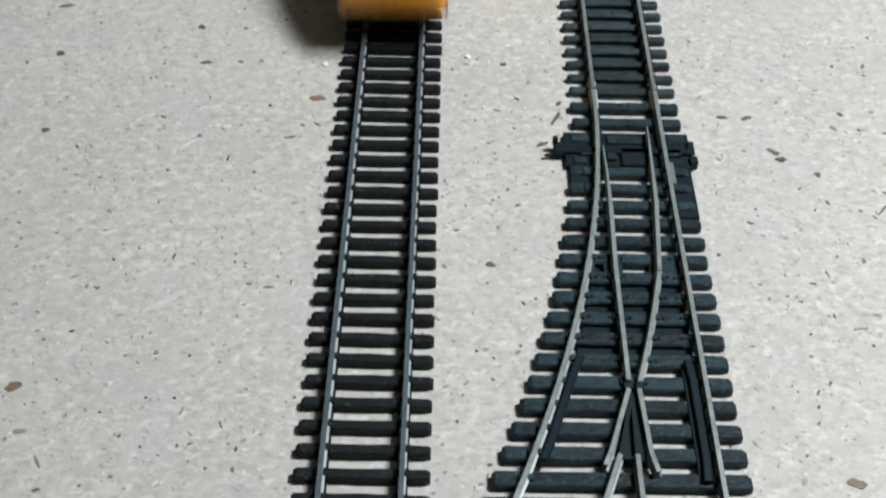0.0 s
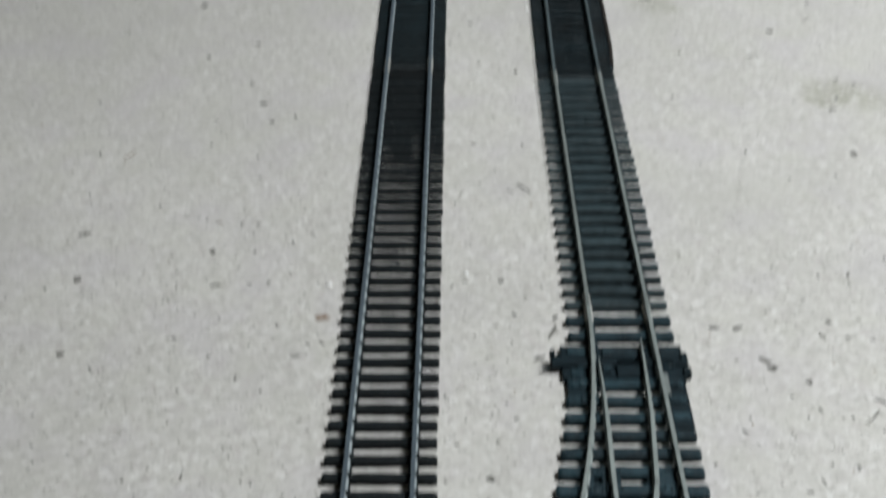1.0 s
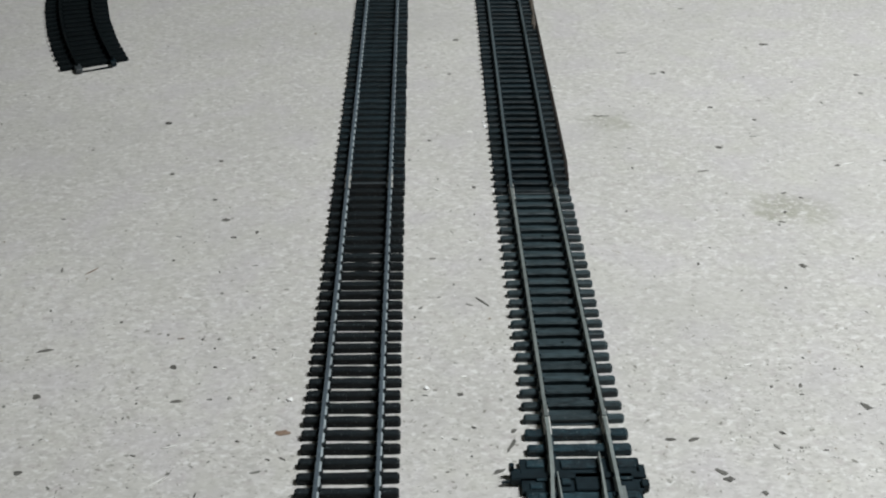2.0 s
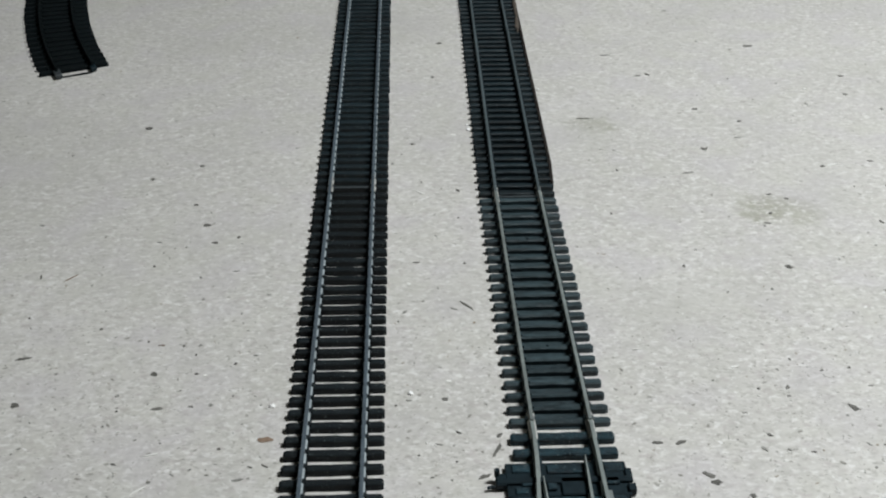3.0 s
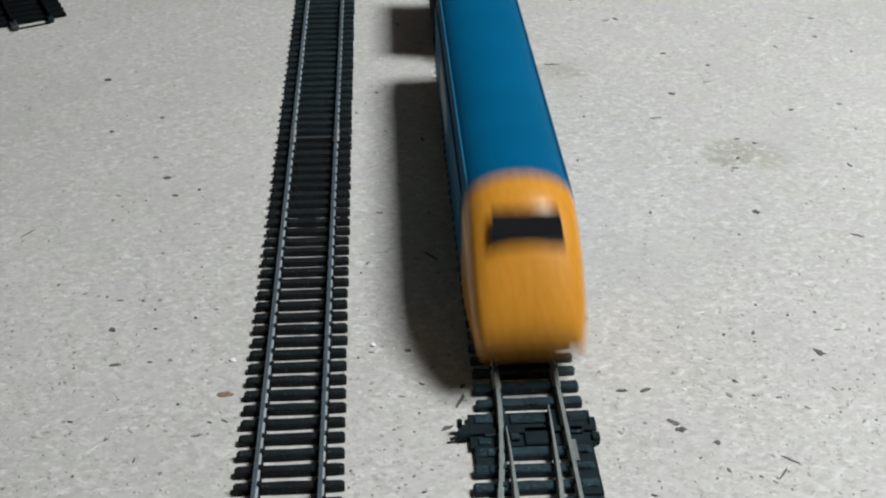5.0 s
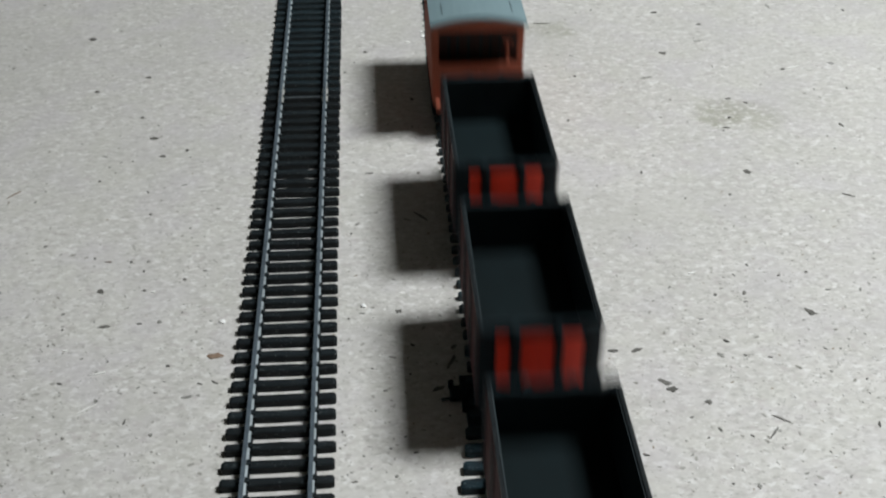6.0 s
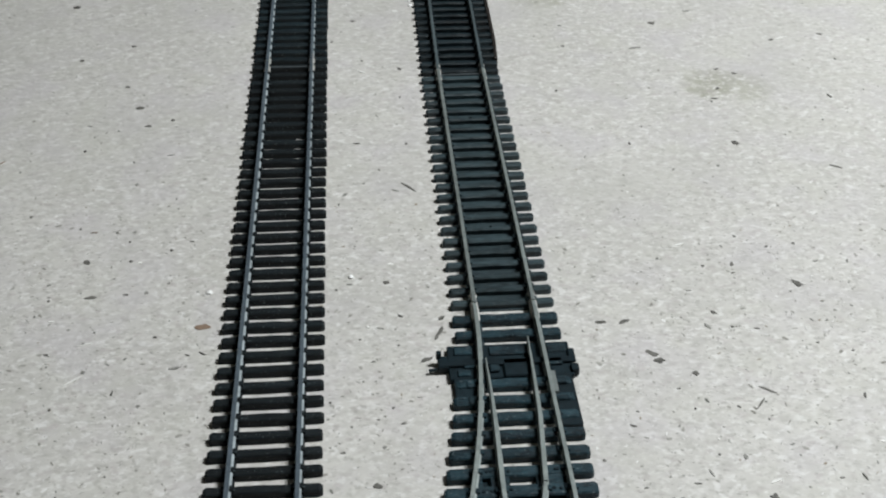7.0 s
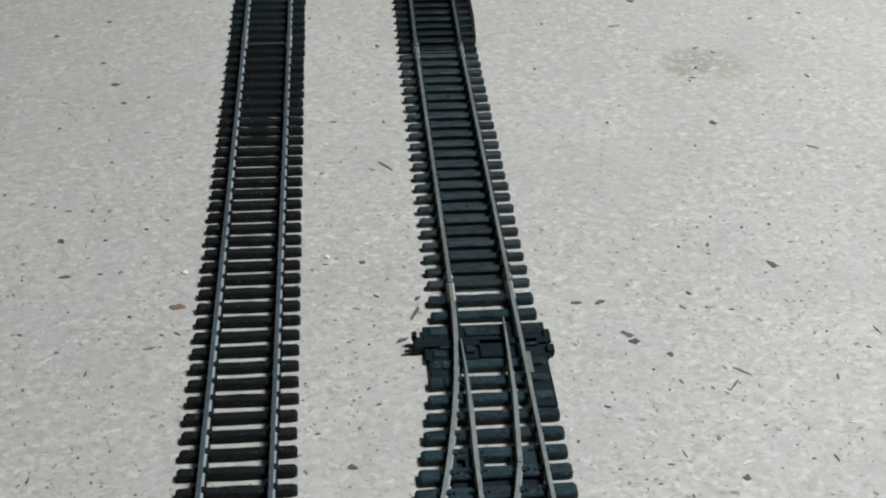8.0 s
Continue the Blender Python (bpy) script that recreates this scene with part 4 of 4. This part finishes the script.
def open_wagon():
    base = new("open_wagon")
    w, l, low, high = 16.0, 59.0, 14.5, 41.5
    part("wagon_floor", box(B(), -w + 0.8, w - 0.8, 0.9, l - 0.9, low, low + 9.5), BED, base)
    for s in (-1, 1):
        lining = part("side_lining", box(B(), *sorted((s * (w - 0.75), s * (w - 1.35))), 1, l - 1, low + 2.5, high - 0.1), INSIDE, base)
        plank = mesh_of("plank", box(B(), *sorted((s * w, s * (w - 0.7))), 0, l, 0.05, (high - low) / 6 - 0.05, 0.12), MAROON)
        for k in range(6):
            piece("plank", plank, lining, 0, 0, z=low + k * (high - low) / 6)
        bm = box(B(), *sorted((s * (w + 0.05), s * (w - 1.0))), -0.05, l + 0.05, high - 0.1, high + 0.4, 0.12)
        part("top_rail", bm, RIM, base)
        strap = mesh_of("strap", box(B(), *sorted((s * w, s * (w + 0.45))), -1.1, 1.1, low, high - 0.3, 0.1), BLACK)
        for y in (1.5, 20.0, 39.0, 57.5):
            piece("strap", strap, base, 0, y)
        part("solebar", box(B(), *sorted((s * 12.4, s * 13.8)), 1, l - 1, 10.8, 14.5, 0.15), BLACK, base)
        for y in (13.0, 44.0):
            bm = box(B(), *sorted((s * 11.4, s * 12.6)), y - 3.0, y + 3.0, 8.0, 14.0, 0.3)
            box(bm, *sorted((s * 12.4, s * 14.0)), y - 1.6, y + 1.6, 8.5, 12.0, 0.4)
            part("axle_box", bm, BLACK, base)
    for y0, y1, way in ((0.0, 1.0, -1), (l - 1.0, l, 1)):
        wall = part("end_wall", box(B(), -w + 0.7, w - 0.7, y0, y1, low, high, 0.1), BLACK, base, "black end wall")
        out = y0 if way < 0 else y1
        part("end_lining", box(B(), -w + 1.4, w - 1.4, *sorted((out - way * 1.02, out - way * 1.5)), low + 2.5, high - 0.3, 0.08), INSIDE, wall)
        for x0, x1 in ((-11.3, -7.6), (-4.8, 3.8), (6.2, 11.4)):
            bm = box(B(), x0, x1, *sorted((out, out + way * 0.35)), low + 3.2, high - 3.0, 0.08)
            part("end_panel", bm, RED, wall, "bright red end panel")
        for x in (-6.2, 5.0):
            part("end_stanchion", box(B(), x - 0.95, x + 0.95, *sorted((out, out + way * 1.3)), low - 2, high, 0.2), BLACK, wall)
        for s in (-1, 1):
            part("corner_plate", box(B(), *sorted((s * (w - 0.2), s * (w - 3.4))), *sorted((out, out + way * 0.5)), low, high, 0.12), BLACK, wall)
        part("headstock", box(B(), -14.5, 14.5, *sorted((out - way * 1.5, out + way * 0.6)), 11.6, 15.6, 0.2), BLACK, base)
        buffers(base, out + way * 0.5, way)
        coupling(base, out, way, 8.6)
    for y in (13.0, 44.0):
        axle(base, y, 5.0)
    return tagged(base, "empty black open wagon with red end panels", "model wagon", group="wagons of the train")


def arched(half, z_side, z_mid, thick, n=12):
    top = [(half * (2 * k / n - 1), z_side + (z_mid - z_side) * (1 - (2 * k / n - 1) ** 2)) for k in range(n + 1)]
    return top + [(x, z - thick) for x, z in reversed(top)]


def brake_van():
    base = new("brake_van")
    w, l, low, high = 17.1, 58.0, 14.0, 46.0      # body; the roof overhangs it
    y0 = 3.5
    y1 = y0 + l
    roof = part("roof", extrude_along(B(), arched(17.9, 47.2, 50.2, 1.2), [(0, 63.8, 0), (0, 1.2, 0)]), ROOF, base, "arched pale blue-grey roof")
    for x, y in ((-13.6, 57.5), (12.8, 57.5), (-13.2, 12.5), (12.9, 13.5)):
        part("rain_strip", box(B(), x - 0.22, x + 0.22, y - 1.8, y + 1.8, 47.9, 49.1, 0.1), BLACK, roof)
    bm = rod(B(), (9.2, 44.8, 47.5), (9.2, 44.8, 51.0), 1.5, 14)
    rod(bm, (9.2, 44.8, 50.6), (9.2, 44.8, 51.3), 1.9, 14)
    part("chimney", bm, ROOF, roof, "short grey stove chimney", smooth=False)
    for s in (-1, 1):
        xs = sorted((s * w, s * (w - 1.0)))
        sill = part("side_frame", box(B(), *sorted((s * (w - 0.2), s * (w - 1.4))), y0 + 7.2, y1 - 7.2, low + 0.3, high + 0.6), INSIDE, base)
        step = (l - 14) / 17
        plank = mesh_of("plank", box(B(), *xs, 0.05, step - 0.05, low, high + 1.0, 0.1), BRICK)
        for k in range(17):
            piece("plank", plank, sill, 0, y0 + 7 + k * step)
        part("side_wall", box(B(), *xs, y0 + 1, y0 + 7, low, 30, 0.1), BRICK, base)
        part("side_wall", box(B(), *xs, y1 - 7, y1 - 1, low, 30, 0.1), BRICK, base)
        part("step_board", box(B(), *sorted((s * 13.5, s * 17.0)), y0 + 2, y1 - 2, 7.6, 8.4, 0.15), BLACK, base)
        part("solebar", box(B(), *sorted((s * 12.4, s * 13.8)), y0, y1, 10.5, 14.0, 0.15), BLACK, base)
        for y in (17.0, 49.0):
            bm = box(B(), *sorted((s * 11.4, s * 13.4)), y - 3.2, y + 3.2, 8.2, 13.8, 0.4)
            part("axle_box", bm, BLACK, base)
    for out, way in ((y0, -1), (y1, 1)):
        ys = sorted((out, out - way * 1.0))
        bm = box(B(), -w, w, *ys, low, 30.5, 0.15)
        for s in (-1, 1):
            box(bm, *sorted((s * w, s * (w - 2.4))), *ys, 30.3, 46.8, 0.1)
        box(bm, -w + 2.2, w - 2.2, *ys, 43.4, 47.4, 0.1)
        wall = part("end_wall", bm, BRICK, base, "brown end with an open veranda")
        bm = box(B(), -w + 2.0, w - 2.0, *sorted((out, out + way * 0.4)), 29.3, 30.4, 0.1)
        box(bm, -w + 2.0, w - 2.0, *sorted((out, out + way * 0.35)), 23.4, 24.1, 0.1)
        box(bm, -0.35, 0.35, *sorted((out, out + way * 0.4)), low + 4, 29.3, 0.1)
        part("end_rail", bm, BRICK, wall)
        bm = B()
        rod(bm, (11.3, out - way * 2.5, 15.5), (11.3, out - way * 2.5, 37.5), 0.6, 8)
        rod(bm, (9.4, out - way * 2.5, 38.0), (13.2, out - way * 2.5, 38.0), 0.5, 8)
        part("brake_handle", bm, BRICK, wall, "upright brake handle")
        part("bulkhead", box(B(), -w + 1, w - 1, *sorted((out - way * 7.0, out - way * 8.0)), low, 46.8, 0.1), GLOOM, base, "planked bulkhead in brown darkened for shade")
        for x in (-10.5, -7.2, -3.0, 1.6, 5.2, 8.9):
            part("bulkhead_batten", box(B(), x - 0.45, x + 0.45, *sorted((out - way * 6.5, out - way * 7.2)), low + 1.4, 46.5, 0.1), INSIDE, base)
        part("end_platform", box(B(), -w + 1.0, w - 1.0, *sorted((out - way * 1.0, out + way * 4.4)), 13.2, 15.6, 0.25), BRICK, base, "brown end platform")
        coupling(base, out + way * 3.0, way, 8.0)
    part("van_floor", box(B(), -w + 1, w - 1, y0 + 1, y1 - 1, low, low + 1.5, 0.1), INSIDE, base)
    for y in (17.0, 49.0):
        axle(base, y, 5.0)
    return tagged(base, "brown goods brake van with a pale grey roof", "model brake van")


def diesel_section(half, shoulder, top, low):
    """The outline of the body: upright sides that lean in to a rounded roof."""
    pts = [(-half, low), (-half, shoulder - 6)]
    for k in range(13):
        a = math.pi * (1 - k / 12)
        pts.append((math.cos(a) * (half - 0.4), shoulder - 4 + math.sin(a) ** 0.8 * (top - shoulder + 4)))
    return pts + [(half, shoulder - 6), (half, low)]


def loft(bm, sections):
    """Rings of equal count, joined one to the next; each is (y, points)."""
    rings = [[bm.verts.new(Vector((x, y, z)) * MM) for x, z in pts] for y, pts in sections]
    n = len(rings[0])
    for r0, r1 in zip(rings, rings[1:]):
        for k in range(n):
            bm.faces.new((r0[k], r0[(k + 1) % n], r1[(k + 1) % n], r1[k]))
    bm.faces.new(rings[0])
    bm.faces.new(rings[-1][::-1])
    bmesh.ops.recalc_face_normals(bm, faces=bm.faces)
    return bm


def locomotive():
    base = new("locomotive")
    half, l, low = 17.8, 215.0, 12.0
    full = diesel_section(half, 43.0, 52.0, low)

    def shrunk(f, width=1.0):
        return [(x * width, low + (z - low) * f) for x, z in full]

    def chin(f, width):
        return [(x, max(z, 15.5)) for x, z in shrunk(f, width)]

    nose = part("nose", loft(B(), [(0, chin(0.22, 0.8)), (1.2, chin(0.3, 0.86)), (3.5, chin(0.38, 0.91)), (9, chin(0.52, 0.95)), (18, chin(0.72, 0.98)), (27, shrunk(0.89, 0.99)), (34, shrunk(0.97, 0.995)), (42, shrunk(0.998))]), YELLOW, base,
         "orange-yellow sloping nose", smooth=True)
    shell = part("body_shell", loft(B(), [(42, full), (l - 11.0, full)]), BLUE, base, "bright blue body and rounded roof", smooth=True)
    part("roof_band", loft(B(), [(l - 11.0, shrunk(0.998, 0.999)), (l - 6.5, shrunk(0.987, 0.987))]), GREY, base, "pale grey band round the roof end")
    part("rear_end", loft(B(), [(l - 6.5, shrunk(0.985, 0.96)), (l - 3, shrunk(0.965, 0.92)), (l - 0.8, shrunk(0.93, 0.9)), (l, shrunk(0.86, 0.86))]), YELLOW, base, "orange-yellow flat rear end")
    part("windscreen", loft(B(), [(18.5, [(-11, 40.2), (11, 40.2), (11, 41.8), (-11, 41.8)]), (27.0, [(-10, 46.4), (10, 46.4), (10, 48.4), (-10, 48.4)])]), GLASS, nose, "dark raked windscreen")
    for s in (-1, 1):
        part("gutter_strip", box(B(), *sorted((s * 15.6, s * 16.25)), 48, l - 13, 45.6, 46.3, 0.12), LIT_BLUE, shell, "gutter line coloured pale blue as if lit")
        part("gutter_strip", box(B(), *sorted((s * 17.0, s * 17.75)), 48, l - 13, 40.6, 41.2, 0.15), BLUE, shell)
        part("skirt", box(B(), *sorted((s * 16.8, s * 15.0)), 8, l - 4, 9.5, 12.5, 0.3), BLACK, base)
        part("grille", box(B(), *sorted((s * 17.0, s * 18.0)), 120, 160, 22, 36, 0.2), GREY, shell, "grey side grille")
        part("cab_window", box(B(), *sorted((s * 17.0, s * 17.95)), 44, 52, 30, 38, 0.2), GLASS, shell)
    part("underframe", box(B(), -13, 13, 6, l - 3, 9.8, 12.2, 0.2), BLACK, base)
    for c in (42.0, 173.0):
        bm = B()
        for s in (-1, 1):
            box(bm, *sorted((s * 11.5, s * 14.0)), c - 24, c + 24, 7.0, 11.0, 0.6)
            for y in (-15, 0, 15):
                box(bm, *sorted((s * 13.6, s * 15.0)), c + y - 2.5, c + y + 2.5, 7.5, 11.5, 0.5)
        box(bm, -11.6, 11.6, c - 2, c + 2, 8.5, 10.0)
        bogie = part("bogie", bm, BLACK, base, "black bogie side frames")
        for y in (-15, 15):
            axle(bogie, c + y, 5.6)
    buffers(base, l - 0.5, 1, z=14.5)
    coupling(base, l - 2, 1, 15.0)
    return tagged(base, "blue diesel locomotive with an orange-yellow nose", "model locomotive")


# ---- assembly ----
the_floor = room()
floor_flecks()
floor_chips(the_floor)
crumbs()
loose_strip()
splinter()


def track_shift(y):
    """How far the second track is shifted sideways at y to fit the camera's view."""
    return float(np.interp(y, (5, 153, 488), (0.0, -0.7, 1.9)))


def train_shift(y):
    """How far the train is shifted sideways at y to fit the camera's view."""
    return float(np.interp(y, (5, 153, 488), (0.0, -0.8, 0.2)))


LEFT_LABEL = "straight black model track with blue-grey steel rails"
RIGHT_LABEL = "straight dusty black model track with grey rails"
for y0, y1, near in ((-507, -172, False), (-172, 163, True), (163, 498, True), (498, 1500, False), (1500, 2550, False)):
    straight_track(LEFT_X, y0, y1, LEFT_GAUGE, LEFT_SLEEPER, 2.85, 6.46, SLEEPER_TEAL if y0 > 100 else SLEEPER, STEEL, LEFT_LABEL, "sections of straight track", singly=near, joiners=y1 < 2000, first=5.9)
for y0, y1, near in ((-900, -167.3, False), (-1500, -900, False), (5, 153, True), (153, 488, True), (488, 1500, False), (1500, 2700, False)):
    turn = -math.degrees(math.atan2(track_shift(y1) - track_shift(y0), y1 - y0))
    straight_track(RIGHT_X + track_shift(y0), y0, y1, RIGHT_GAUGE, RIGHT_SLEEPER, 2.6, 6.38, SLEEPER_PALE if 0 < y0 < 100 else SLEEPER_TEAL, DARK_RAIL if y0 > 100 else NICKEL, RIGHT_LABEL, "sections of straight track", plate=True, singly=near, joiners=y0 >= 0, turn=turn, nails=(39.0, 115.0) if y0 == 5 else ())
turnout()
curved_track()

loco = locomotive()
second_loco = copy_thing(loco, pose(0, 0.025, 0))
wagons = [open_wagon()]
for k in range(5):
    wagons.append(copy_thing(wagons[0], pose(RIGHT_X * MM, 2 + 0.08 * k, 0)))
van = brake_van()

TRAIN_X = 69.2
# way of the train: where the first wagon's nearer end stands, in metres
TRAIN = ((0, 1.95), (1, 1.93), (2, 1.79), (3, 1.43), (3.6, 1.09), (4.0, 0.855), (4.4, 0.612), (4.8, 0.368), (5.1, 0.184), (5.3, 0.062), (5.4, 0.0015), (5.5, -0.0597),
         (5.6, -0.1215), (5.7, -0.183), (5.8, -0.2415), (5.9, -0.298), (6.0, -0.353), (6.1, -0.405), (6.2, -0.4515), (6.3, -0.4955), (6.4, -0.538),
         (6.5, -0.580), (6.6, -0.6185), (6.7, -0.660), (7.0, -0.77), (7.5, -0.94), (8.0, -1.1))
GONE = ((0, 0.026), (0.1, 0.087), (0.2, 0.148), (0.5, 0.332), (1.0, 0.63), (1.5, 0.92), (2.0, 1.20), (3.0, 1.66), (4.0, 1.95), (5.0, 2.08), (6.0, 2.12), (7.0, 2.13), (8.0, 2.13))


def motions():
    def run(thing, ahead, long, aside=0.0):
        rows = []
        for t, s in TRAIN:
            y = (s + ahead) / MM
            a, b = train_shift(y + long * 0.2), train_shift(y + long * 0.8)
            turn = -math.degrees(math.atan2(b - a, long * 0.6))
            rows.append((t, pose((TRAIN_X + aside + a - (b - a) / 3) * MM, s + ahead, 0, 0, 0, turn)))
        walk(thing, rows)

    run(loco, -0.031 - 0.215, 215, 0.8)
    for k, wagon in enumerate(wagons):
        run(wagon, 0.0799 * k - 0.005, 59, -0.35)
    run(van, 0.4815, 65, -0.45)
    walk(second_loco, [(t, pose(LEFT_X * MM, y, 0)) for t, y in GONE])


motions()
